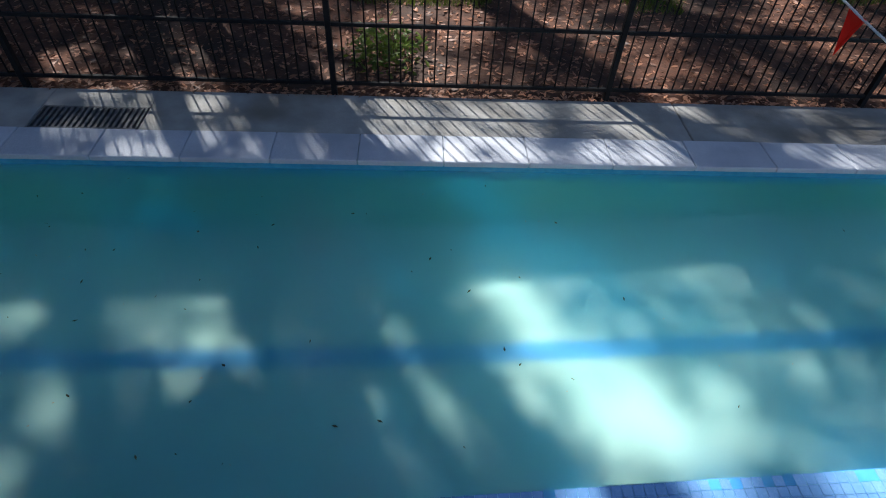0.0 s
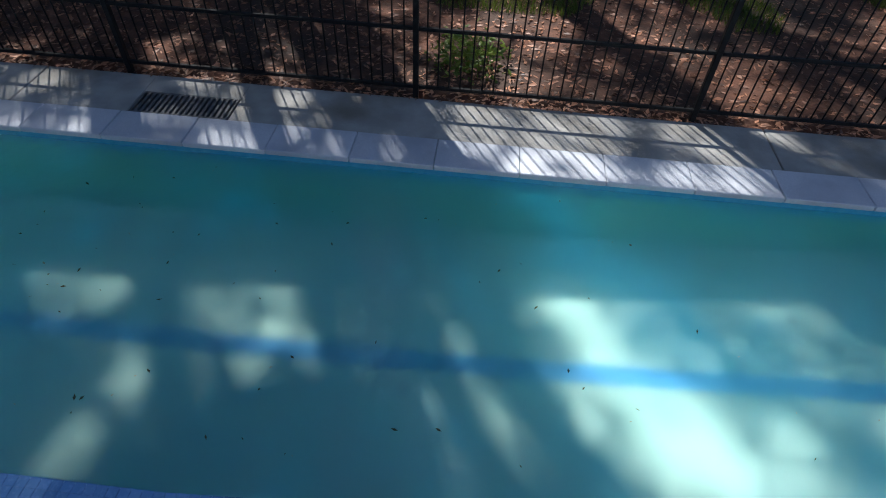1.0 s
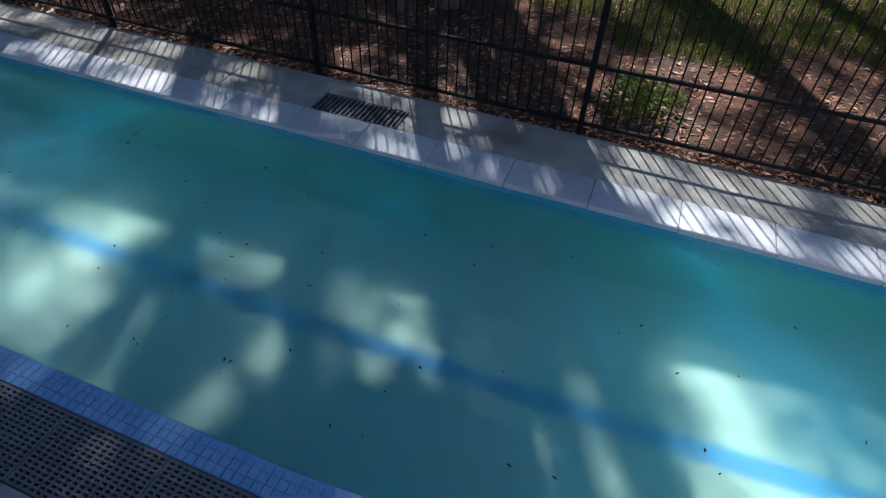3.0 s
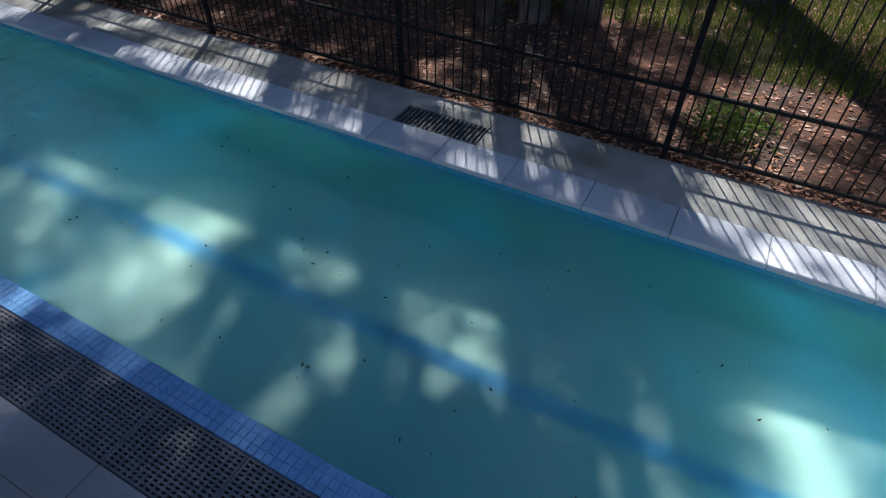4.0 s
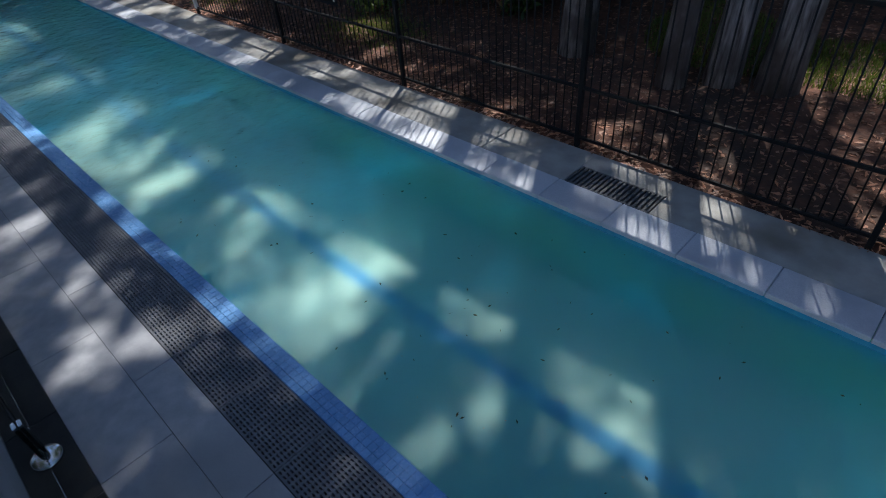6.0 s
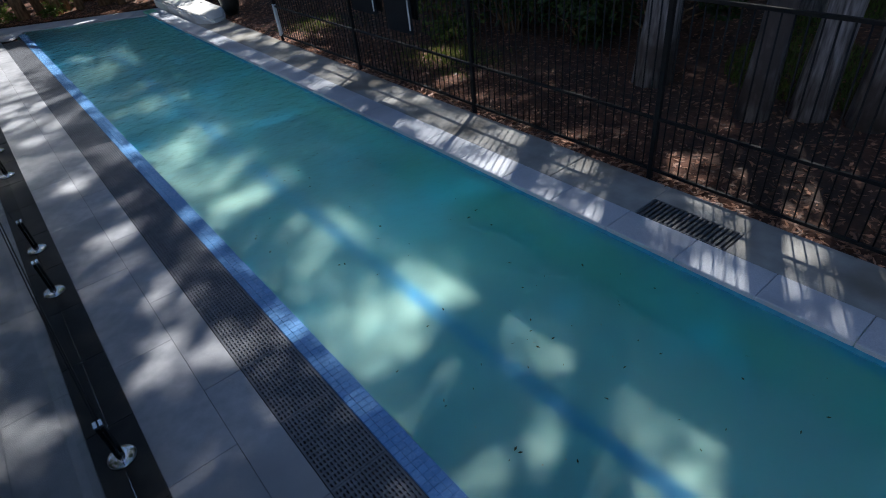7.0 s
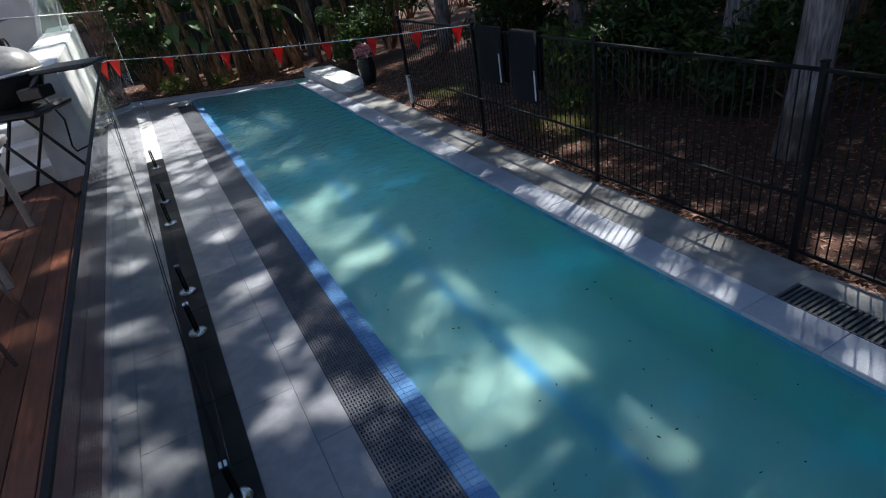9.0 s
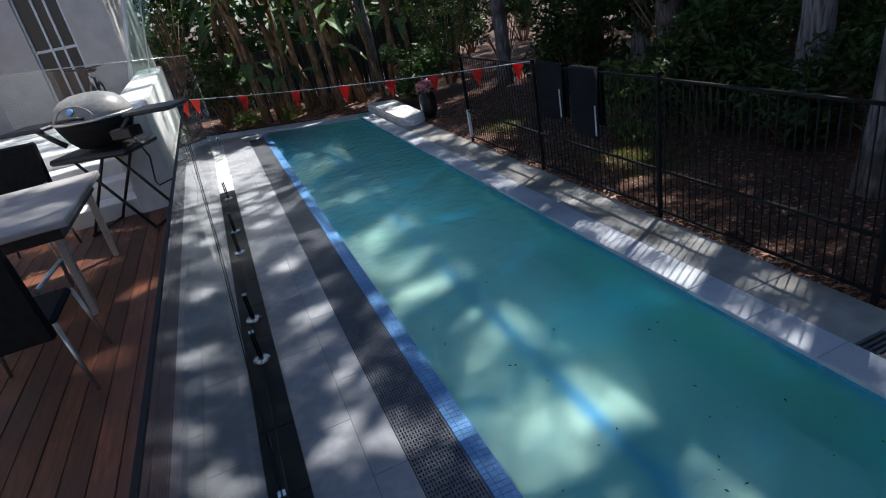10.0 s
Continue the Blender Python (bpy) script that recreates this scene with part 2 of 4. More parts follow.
def tube(bm, pts, radii, seg=10):
    """A round tube through the points, one radius a point, closed at its ends."""
    rings = []
    side = None
    for i, p in enumerate(pts):
        p = Vector(p)
        d = (Vector(pts[min(i + 1, len(pts) - 1)]) - Vector(pts[max(i - 1, 0)])).normalized()
        if side is None:
            side = d.orthogonal().normalized()
        side = (side - d * side.dot(d)).normalized()
        up = d.cross(side)
        r = radii[i] if isinstance(radii, (list, tuple)) else radii
        rings.append([bm.verts.new(p + r * (math.cos(a) * side + math.sin(a) * up)) for a in (2 * math.pi * k / seg for k in range(seg))])
    for a, b in zip(rings, rings[1:]):
        for k in range(seg):
            bm.faces.new((a[k], a[(k + 1) % seg], b[(k + 1) % seg], b[k])).smooth = True
    bm.faces.new(rings[0][::-1])
    bm.faces.new(rings[-1])
    return bm


def tubed(*a, **k):
    return tube(bmesh.new(), *a, **k)


def lathe(bm, profile, seg=24, centre=(0, 0, 0)):
    rings = [[bm.verts.new((centre[0] + r * math.cos(2 * math.pi * k / seg), centre[1] + r * math.sin(2 * math.pi * k / seg), centre[2] + z)) for k in range(seg)] for r, z in profile]
    for a, b in zip(rings, rings[1:]):
        for k in range(seg):
            bm.faces.new((a[k], a[(k + 1) % seg], b[(k + 1) % seg], b[k])).smooth = True
    bm.faces.new(rings[0][::-1])
    bm.faces.new(rings[-1])
    return bm


def leaves(spots, size, material, name, parent, rng, slim=0.45, droop=0.0):
    """Many small folded leaves, one at each spot."""
    vs, fs = [], []
    for p in spots:
        d = Vector((rng.gauss(0, 1), rng.gauss(0, 1), rng.gauss(0, 0.7) - droop)).normalized()
        s = d.orthogonal().normalized()
        s.rotate(Matrix.Rotation(rng.uniform(0, 6.28), 3, d))
        u = d.cross(s)
        L = size * rng.uniform(0.6, 1.3)
        w = L * slim
        p = Vector(p)
        k = len(vs)
        vs += [p, p + d * L * 0.5 + s * w * 0.5 + u * w * 0.15, p + d * L, p + d * L * 0.5 - s * w * 0.5 + u * w * 0.15]
        fs += [(k, k + 1, k + 2), (k, k + 2, k + 3)]
    return flat(name, [tuple(v) for v in vs], fs, material, parent)


def clump(c, r, n, rng):
    out = []
    for _ in range(n):
        d = Vector((rng.gauss(0, 1), rng.gauss(0, 1), rng.gauss(0, 1))).normalized() * r * rng.random() ** 0.45
        out.append((c[0] + d.x, c[1] + d.y, c[2] + d.z * 0.75))
    return out


# ---- ground, pool shell, water ----
POOL_L, POOL_R, POOL_NEAR = 0.812, 3.14, -9.6
WATER_Z, FLOOR_Z = -0.010, -1.38


def far_end(x):
    """The far edge of the pool runs askew."""
    return 13.9 - 0.655 * (x - 0.93)


xs = [-600, -8, -0.7, POOL_L - 0.2, POOL_R + 0.2, 3.98, 4.12, 8, 14, 600]
zs = [-0.1, -0.06, -0.06, -0.06, -0.06, -0.06, 0.05, 0.06, 0.1, 0.1]
gv, gf = [], []
for x, z in zip(xs, zs):
    xe = min(max(x, -2), 5)
    for y, dz in ((-600, 0), (POOL_NEAR - 0.3, 0), (far_end(xe) + 0.3, 0), (far_end(xe) + 1.1, 0.04 - min(z, 0)), (600, 0.04 - min(z, 0))):
        gv.append((x, y, z + dz))
for i in range(len(xs) - 1):
    for j in range(4):
        if not (i == 3 and j == 1):
            a = i * 5 + j
            gf.append((a, a + 5, a + 6, a + 1))
ground = tagged(flat("ground", gv, gf, M_SOIL), "brown mulched garden ground under the trees", "ground", kind="structure")

pool = thing("pool_shell", label="pale green plastered lap pool basin with a skewed end", category="pool", kind="structure")
fl, fr = far_end(POOL_L), far_end(POOL_R)


def depth(y):
    """The floor falls gently from the near end to the middle."""
    return -0.79 + (FLOOR_Z + 0.79) * min(max((y + 4.0) / 8.5, -0.35), 1.0)


def floor_sheet(x0, x1, y0, y1, lift, thick):
    bm = bmesh.new()
    ys = [y0 + (y1 - y0) * k / 24 for k in range(25)]
    top = [(bm.verts.new((x0, y, depth(y) + lift)), bm.verts.new((x1, y, depth(y) + lift))) for y in ys]
    low = [(bm.verts.new((x0, y, depth(y) + lift - thick)), bm.verts.new((x1, y, depth(y) + lift - thick))) for y in ys]
    for k in range(24):
        bm.faces.new((top[k][0], top[k][1], top[k + 1][1], top[k + 1][0]))
        bm.faces.new((low[k][1], low[k][0], low[k + 1][0], low[k + 1][1]))
        bm.faces.new((top[k][0], top[k + 1][0], low[k + 1][0], low[k][0]))
        bm.faces.new((top[k + 1][1], top[k][1], low[k][1], low[k + 1][1]))
    bm.faces.new((top[0][1], top[0][0], low[0][0], low[0][1]))
    bm.faces.new((top[24][0], top[24][1], low[24][1], low[24][0]))
    return bm


part("pool_floor", floor_sheet(POOL_L - 0.25, POOL_R + 0.25, POOL_NEAR - 0.2, fl + 0.4, 0.0, 0.2), M_FLOOR, pool)
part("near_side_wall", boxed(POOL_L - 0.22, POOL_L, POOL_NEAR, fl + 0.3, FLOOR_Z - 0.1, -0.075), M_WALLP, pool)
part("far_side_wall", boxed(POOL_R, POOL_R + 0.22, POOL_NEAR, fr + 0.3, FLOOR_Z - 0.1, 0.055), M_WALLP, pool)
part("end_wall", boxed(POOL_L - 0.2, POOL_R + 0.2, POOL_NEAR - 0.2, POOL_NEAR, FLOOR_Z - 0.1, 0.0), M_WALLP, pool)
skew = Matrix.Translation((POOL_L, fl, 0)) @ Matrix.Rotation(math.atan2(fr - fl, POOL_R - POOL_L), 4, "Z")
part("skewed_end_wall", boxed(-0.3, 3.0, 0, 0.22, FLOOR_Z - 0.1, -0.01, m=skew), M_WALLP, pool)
part("waterline_band", boxed(POOL_R - 0.006, POOL_R + 0.002, POOL_NEAR, fr - 0.01, -0.12, 0.038), M_BAND, pool, "blue waterline tiles")
part("lane_line", floor_sheet(1.92, 2.06, POOL_NEAR + 1.0, 11.6, 0.004, 0.004), M_LANE, pool, "blue tiled lane line")
wv = [(POOL_L - 0.01, POOL_NEAR, WATER_Z), (POOL_R, POOL_NEAR, WATER_Z), (POOL_R, fr + 0.02, WATER_Z), (POOL_L - 0.01, fl + 0.02, WATER_Z)]
water = tagged(flat("water", wv, [(0, 1, 2, 3)], M_WATER), "murky teal pool water with a calm surface", "water", kind="structure")
water.visible_shadow = False

# ---- paving by the pool ----
def slab_row(parent, name, x0, x1, y0, y1, step, z, thick, material, gap=0.004, bevel=0.002):
    """Slabs in one row, one shared mesh; a cut piece closes the row."""
    n = int((y1 - y0) / step)
    first = part(name, boxed(x0 + gap / 2, x1 - gap / 2, gap / 2, step - gap / 2, z - thick, z, bevel), material, parent)
    first.location.y = y0
    for k in range(1, n):
        share(name, first, Matrix.Translation((0, y0 + k * step, random.uniform(-0.0012, 0.0012))), parent)
    if y1 - y0 - n * step > 0.05:
        part(name, boxed(x0 + gap / 2, x1 - gap / 2, y0 + n * step + gap / 2, y1 - gap / 2, z - thick, z, bevel), material, parent)


DECK_Z = 1.2
terrace = thing("pavement_terrace", label="grey stone paving beside the pool", category="paving", kind="structure")
part("paving_bed", boxed(-0.80, 0.285, POOL_NEAR, 14.7, -0.06, -0.005), M_GROUT, terrace)
slab_row(terrace, "paver", 0.03, 0.285, 0.595 - 1.2 * 8, 13.4, 1.2, 0.0, 0.03, M_PAVE)
slab_row(terrace, "paver", -0.38, 0.03, 0.05 - 1.2 * 8, 13.6, 1.2, 0.0, 0.03, M_PAVE)
# white row: pale stone with the sun glare put into its colour
slab_row(terrace, "pale_glare_paver", -0.80, -0.38, 9.0, 13.9, 0.6, 0.0, 0.03, M_WHITE)
slab_row(terrace, "black_tile", -0.73, -0.38, 9.0 - 0.75 * 24, 9.0, 0.75, 0.001, 0.03, M_STRIP, 0.005)

# far end paving, cut along the skewed boundary
end_pave = thing("pavement_end", label="sunlit pale paving across the end of the pool", category="paving", kind="structure")
ang = math.atan2(fr - fl, POOL_R - POOL_L)
for k in range(6):
    x0 = -2.6 + k * 1.0
    part("paver", boxed(x0 + 0.003, x0 + 0.997, 0.0, 0.62, -0.03, 0.012, 0.004, m=skew), M_COPE, end_pave)
part("end_infill", boxed(-2.6, -0.28, -0.9, -0.003, -0.03, -0.003, m=skew), M_PAVE, end_pave)
part("corner_slab", boxed(-0.277, 0.02, -0.62, -0.003, -0.03, 0.003, 0.002, m=skew), M_COPE, end_pave)

# overflow grating and mosaic edge
channel = thing("overflow_channel", label="dark overflow channel with grey slotted plastic grating", category="drain", kind="structure")
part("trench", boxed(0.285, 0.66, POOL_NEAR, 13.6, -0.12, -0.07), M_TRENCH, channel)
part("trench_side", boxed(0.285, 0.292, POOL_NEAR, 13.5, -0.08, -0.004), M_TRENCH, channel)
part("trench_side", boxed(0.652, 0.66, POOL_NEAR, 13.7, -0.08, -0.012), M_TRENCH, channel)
bm = bmesh.new()
GL = 0.6
for k in range(16):
    x = 0.298 + k * 0.0232
    box(bm, x - 0.0065, x + 0.0065, 0.001, GL - 0.001, -0.02, -0.002)
for k in range(16):
    y = 0.0095 + k * (GL - 0.019) / 15
    box(bm, 0.295, 0.648, y - 0.0075, y + 0.0075, -0.024, -0.0035)
grating = part("grating_panel", bm, M_GRATE, channel, "grey slotted plastic grating")
grating.location.y = POOL_NEAR
k = 1
while POOL_NEAR + (k + 1) * GL < 13.5:
    share("grating_panel", grating, Matrix.Translation((0, POOL_NEAR + k * GL, 0)), channel)
    k += 1

edge = thing("mosaic_edge", label="glossy blue mosaic tile edge beside the water", category="tile edge", kind="structure")
TS = 0.0505


def edge_width(y):
    """The tiled edge widens slowly towards the near end."""
    return 3 * TS + 0.05 * max(-1.7 - y, 0.0)


bm = bmesh.new()
for z in (FLOOR_Z, -0.012):
    for x, y in ((0.66, POOL_NEAR), (0.664 + edge_width(POOL_NEAR), POOL_NEAR), (0.664 + 3 * TS, -1.7), (0.664 + 3 * TS, 13.75), (0.66, 13.75)):
        bm.verts.new((x, y, z))
bm.verts.ensure_lookup_table()
v = bm.verts[:]
bm.faces.new(v[:5][::-1])
bm.faces.new(v[5:])
for k in range(5):
    bm.faces.new((v[k], v[(k + 1) % 5], v[5 + (k + 1) % 5], v[5 + k]))
part("edge_bed", bm, M_PALEGROUT, edge)
tile_bm = boxed(-TS / 2 + 0.0015, TS / 2 - 0.0015, -TS / 2 + 0.0015, TS / 2 - 0.0015, -0.036, 0.0)
tile = part("mosaic_tile", tile_bm, M_TILE, edge)
rest_v, rest_f = [], []
count = 0
y = POOL_NEAR + 0.03
while y < 13.8:
    cols = round(edge_width(y) / TS)
    step = edge_width(y) / cols
    for i in range(cols):
        x = 0.661 + (i + 0.5) * step
        if y > 13.82 - 0.655 * (x - 0.93):
            continue
        zt = -0.0005 - 0.010 * (i + 0.5) / cols + random.uniform(-0.0006, 0.0006)
        if -1.7 < y < 3.1:
            if count == 0:
                tile.location = (x, y, zt)
            else:
                share("mosaic_tile", tile, Matrix.Translation((x, y, zt)), edge)
            count += 1
        else:
            h, hx = TS / 2 - 0.0015, step / 2 - 0.0015
            b = len(rest_v)
            for z in (zt - 0.036, zt):
                rest_v += [(x - hx, y - h, z), (x + hx, y - h, z), (x + hx, y + h, z), (x - hx, y + h, z)]
            rest_f += [(b + 4, b + 5, b + 6, b + 7), (b, b + 1, b + 5, b + 4), (b + 1, b + 2, b + 6, b + 5), (b + 2, b + 3, b + 7, b + 6), (b + 3, b, b + 4, b + 7)]
    y += TS
tagged(flat("mosaic_rest", rest_v, rest_f, M_TILE, edge), kind="stuff")

# ---- coping and concrete path on the garden side ----
coping = thing("coping", label="pale grey granite coping along the pool edge", category="coping", kind="structure")
slab_row(coping, "coping_stone", POOL_R - 0.02, 3.445, -2.016 - 0.6 * 13, 12.2, 0.6, 0.080, 0.042, M_COPE, 0.004, 0.006)
path = thing("pavement_path", label="stained concrete path between coping and fence", category="path", kind="structure")
part("path_bed", boxed(3.455, 4.0, POOL_NEAR, 10.2, -0.06, 0.03), M_GROUT, path)
for y0, y1 in ((-9.6, -8.03), (-8.02, -5.125), (-5.115, -1.02), (-0.24, 0.685), (0.695, 3.55), (3.56, 6.4), (6.41, 10.2)):
    part("path_slab", boxed(3.46, 3.995, y0, y1, 0.02, 0.06, 0.006), M_SLAB, path)
part("path_slab", boxed(3.755, 3.995, -1.02, -0.24, 0.02, 0.058), M_SLAB, path)
drain = thing("path_drain", 0, 0, 0, "dark slotted iron drain grate set in the concrete path", "drain grate")
bm = boxed(3.465, 3.48, -1.01, -0.25, 0.03, 0.062)
box(bm, 3.735, 3.75, -1.01, -0.25, 0.03, 0.062)
box(bm, 3.48, 3.735, -1.01, -0.995, 0.03, 0.062)
box(bm, 3.48, 3.735, -0.265, -0.25, 0.03, 0.062)
part("grate_frame", bm, M_IRON, drain)
bar = part("grate_bar", boxed(3.48, 3.735, -0.011, 0.011, 0.035, 0.060), M_IRON, drain)
bar.location.y = -0.965
for k in range(1, 17):
    share("grate_bar", bar, Matrix.Translation((0, -0.965 + k * 0.0418, 0)), drain)
# flat near-black sheet standing in for the shaded hollow under the bars
part("shade_sheet", boxed(3.47, 3.745, -1.0, -0.26, 0.0305, 0.034), M_TRENCH, drain)

end_block = thing("retaining_wall", label="low pale concrete wall with a rounded end", category="low wall")
bm = bmesh.new()
prof = [(3.50, 10.1), (3.72, 9.78), (4.0, 9.9), (4.16, 10.3), (4.2, 12.6), (3.5, 13.0)]
lo = [bm.verts.new((x, y, 0.0)) for x, y in prof]
hi = [bm.verts.new((x, y, 0.12 + 0.05 * i)) for i, (x, y) in enumerate(prof)]
for v in hi:
    v.co.z = 0.12 if v.co.y < 9.95 else 0.24
n = len(prof)
bm.faces.new(hi)
bm.faces.new(lo[::-1])
for i in range(n):
    bm.faces.new((lo[i], lo[(i + 1) % n], hi[(i + 1) % n], hi[i]))
bmesh.ops.bevel(bm, geom=bm.edges[:], offset=0.04, segments=3, affect="EDGES")
part("wall_body", bm, M_WHITE, end_block)

# ---- black fence ----
FX, F_TOP = 4.025, 1.62
posts = [-9.1, -6.75, -4.57, -2.37, 0.0, 2.35, 4.83, 7.35]
fence = thing("pool_fence", FX, 0, 0.06, "black powder-coated tubular steel pool fence", "fence")
post0 = part("post", boxed(-0.022, 0.022, -0.022, 0.022, -0.1, 1.60, 0.004), M_FENCE, fence)
post0.location.y = posts[0]
cap0 = part("post_cap", boxed(-0.026, 0.026, -0.026, 0.026, 1.598, 1.615, 0.003), M_FENCE, post0)
for y in posts[1:]:
    p = share("post", post0, Matrix.Translation((0, y, 0)), fence)
    share("post_cap", cap0, Matrix.Identity(4), p)
bal = None
for a, b in zip(posts, posts[1:]):
    for z in (0.09, 0.565, 1.545):
        part("rail", boxed(-0.014, 0.014, a + 0.02, b - 0.02, z - 0.014, z + 0.014, 0.003), M_FENCE, fence)
    n = round((b - a) / 0.088)
    for k in range(1, n):
        y = a + (b - a) * k / n
        if bal is None:
            bal = part("baluster", tubed([(0, 0, 0.09), (0, 0, 1.545)], 0.0065, 6), M_FENCE, fence)
            bal.location.y = y
        else:
            share("baluster", bal, Matrix.Translation((0, y, 0)), fence)
part("white_sleeve", boxed(-0.03, 0.03, 7.32, 7.38, 0.08, 0.60, 0.004), M_FRAME, fence, "white post sleeve")


def towel(y0, y1, z_low, label):
    t = thing("towel", FX - 0.03, y0, 0, label, "towel", "towels on the fence")
    bm = bmesh.new()
    nx, rows = 8, []
    zt = 1.655
    line = [(-0.022, z_low), (-0.026, 1.2), (-0.020, 1.5), (-0.012, zt), (0.03, zt + 0.008), (0.066, zt), (0.072, 1.4), (0.07, 0.95)]
    for dx, z in line:
        rows.append([bm.verts.new((dx + 0.006 * math.sin(k * 1.9 + z * 5), (y1 - y0) * k / nx, z)) for k in range(nx + 1)])
    for r, s in zip(rows, rows[1:]):
        for k in range(nx):
            bm.faces.new((r[k], r[k + 1], s[k + 1], s[k])).smooth = True
    g = bmesh.ops.solidify(bm, geom=bm.faces[:], thickness=0.006)
    part("cloth", bm, M_TOWEL, t)
    part("print", boxed(-0.040, -0.036, 0.04, 0.066, z_low + 0.05, z_low + 0.42), M_PRINT, t, "white printed bar")
    return t


towel(4.05, 4.66, 0.93, "charcoal towel with white print hung over the fence")
towel(3.30, 3.86, 0.80, "longer charcoal towel with white print hung over the fence")

# ---- glass fence on spigots ----
GX = -0.53
spig_y = [8.45, 6.50, 5.55, 3.43, 2.57, 0.45, -0.42, -2.5]
spigot = thing("glass_spigot", GX, spig_y[0], 0.0, "polished steel spigot with a round base on black tiles", "spigot", "spigots of the glass fence")
part("base_plate", lathe(bmesh.new(), [(0.092, 0.002), (0.092, 0.012), (0.078, 0.026), (0.045, 0.036), (0.012, 0.037)], 24), M_STEEL, spigot, "bright round base plate")
for s in (-1, 1):
    part("cheek", boxed(s * 0.009 if s > 0 else -0.03, 0.03 if s > 0 else -0.009, -0.026, 0.026, 0.018, 0.31, 0.005), M_STEEL_DARKREFL, spigot)
    part("cheek_cap", boxed(s * 0.009 if s > 0 else -0.031, 0.031 if s > 0 else -0.009, -0.027, 0.027, 0.308, 0.326, 0.002), M_STEEL, spigot)
part("saddle", boxed(-0.009, 0.009, -0.02, 0.02, 0.018, 0.055), M_STEEL_DARKREFL, spigot)
for y in spig_y[1:]:
    copy_thing(spigot, Matrix.Translation((GX, y, 0)))
GTOP = 2.09
gfence = thing("glass_fence", GX, 0, 0.06, "clear frameless glass fence standing in steel spigots", "glass fence")
for a, b in ((-2.95, 2.99), (3.01, 5.99), (6.01, 8.98)):
    pane = part("panel", boxed(-0.006, 0.006, a, b, 0.0, GTOP - 0.06, 0.0015), M_GLASS, gfence)
    pane.visible_shadow = False
    part("capping", boxed(-0.0075, 0.0075, a, b, GTOP - 0.058, GTOP - 0.046), M_FENCE, pane, "dark capping")
cord = tagged(part("cord", tubed([(GX + 0.014, 0.44, 0.3), (GX + 0.014, 1.3, 0.70), (GX + 0.014, 2.6, 1.15), (GX + 0.014, 4.1, 2.0)], 0.0045, 6), M_CORD), "thin black cord stretched up along the glass", "cord")

# ---- timber deck, steps, house ----
deck = thing("deck", label="reddish brown hardwood deck with narrow boards", category="deck", kind="structure")
board = None
BW = 0.132
for k in range(24):
    x = -0.80 - k * BW
    if board is None:
        board = part("deck_board", boxed(-BW + 0.004, 0, -1.6, 4.5, -0.022, 0.0, 0.003), M_DECK, deck)
        board.location = (x, 0, DECK_Z)
    else:
        share("deck_board", board, Matrix.Translation((x, 0, DECK_Z + random.uniform(-0.001, 0.001))), deck)
# near-black board: the shadowed deck side is put into its colour
part("fascia", boxed(-0.80, -0.775, -1.6, 4.5, 0.0, DECK_Z - 0.024), M_BOUNDARY, deck, "dark fascia with the shade below the deck edge in its colour")
for y in (-1.2, 0.0, 1.2, 2.4, 3.6):
    part("joist", boxed(-3.9, -0.805, y, y + 0.05, DECK_Z - 0.14, DECK_Z - 0.024), M_BOUNDARY, deck)
    part("stump", boxed(-2.3, -2.2, y, y + 0.1, -0.1, DECK_Z - 0.14), M_BOUNDARY, deck)

steps = thing("garden_steps", label="white rendered steps rising from the deck", category="steps")
for k in range(4):
    part("step", boxed(-3.9, -1.28, 4.52 + 0.36 * k, 8.9, DECK_Z - 0.02 + 0.17 * k - (0.3 if k == 0 else 0.0), DECK_Z + 0.17 * (k + 1), 0.008), M_WHITE, steps)
side = thing("block_wall", label="white rendered block wall beside the steps", category="wall")
bm = bmesh.new()
w = [(-1.27, 4.44), (-0.86, 4.44), (-0.86, 9.6), (-1.27, 9.6)]
lo = [bm.verts.new((x, y, 0.0)) for x, y in w]
hi = [bm.verts.new((x, y, 2.28 if y < 5 else 2.42)) for x, y in w]
bm.faces.new(hi)
bm.faces.new(lo[::-1])
for i in range(4):
    bm.faces.new((lo[i], lo[(i + 1) % 4], hi[(i + 1) % 4], hi[i]))
bmesh.ops.bevel(bm, geom=bm.edges[:], offset=0.012, segments=2, affect="EDGES")
part("wall_body", bm, M_WHITE, side)
house = thing("house", label="white rendered house with dark sliding doors", category="house")
HY = 9.4
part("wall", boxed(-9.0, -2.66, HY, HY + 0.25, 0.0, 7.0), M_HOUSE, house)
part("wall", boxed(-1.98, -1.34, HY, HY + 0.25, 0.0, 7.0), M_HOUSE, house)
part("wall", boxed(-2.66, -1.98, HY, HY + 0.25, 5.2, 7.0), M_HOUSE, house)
# out of the view, added to block sky light from the left
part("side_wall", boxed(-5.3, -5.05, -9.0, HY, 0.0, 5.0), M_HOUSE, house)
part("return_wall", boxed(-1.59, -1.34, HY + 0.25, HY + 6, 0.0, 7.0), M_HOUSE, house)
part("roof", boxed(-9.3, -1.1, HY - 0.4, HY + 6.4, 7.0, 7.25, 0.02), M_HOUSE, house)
door = part("sliding_door", boxed(-2.66, -1.98, HY + 0.12, HY + 0.15, 1.9, 5.2), M_DOORGLASS, house, "dark glazed sliding door")
for x in (-2.66, -2.40, -2.22, -2.02):
    part("door_frame", boxed(x, x + 0.035, HY + 0.07, HY + 0.12, 1.9, 5.2, 0.004), M_FRAME, door)
for z in (1.9, 3.0, 4.2):
    part("door_rail", boxed(-2.625, -1.985, HY + 0.075, HY + 0.115, z, z + 0.045, 0.004), M_FRAME, door)
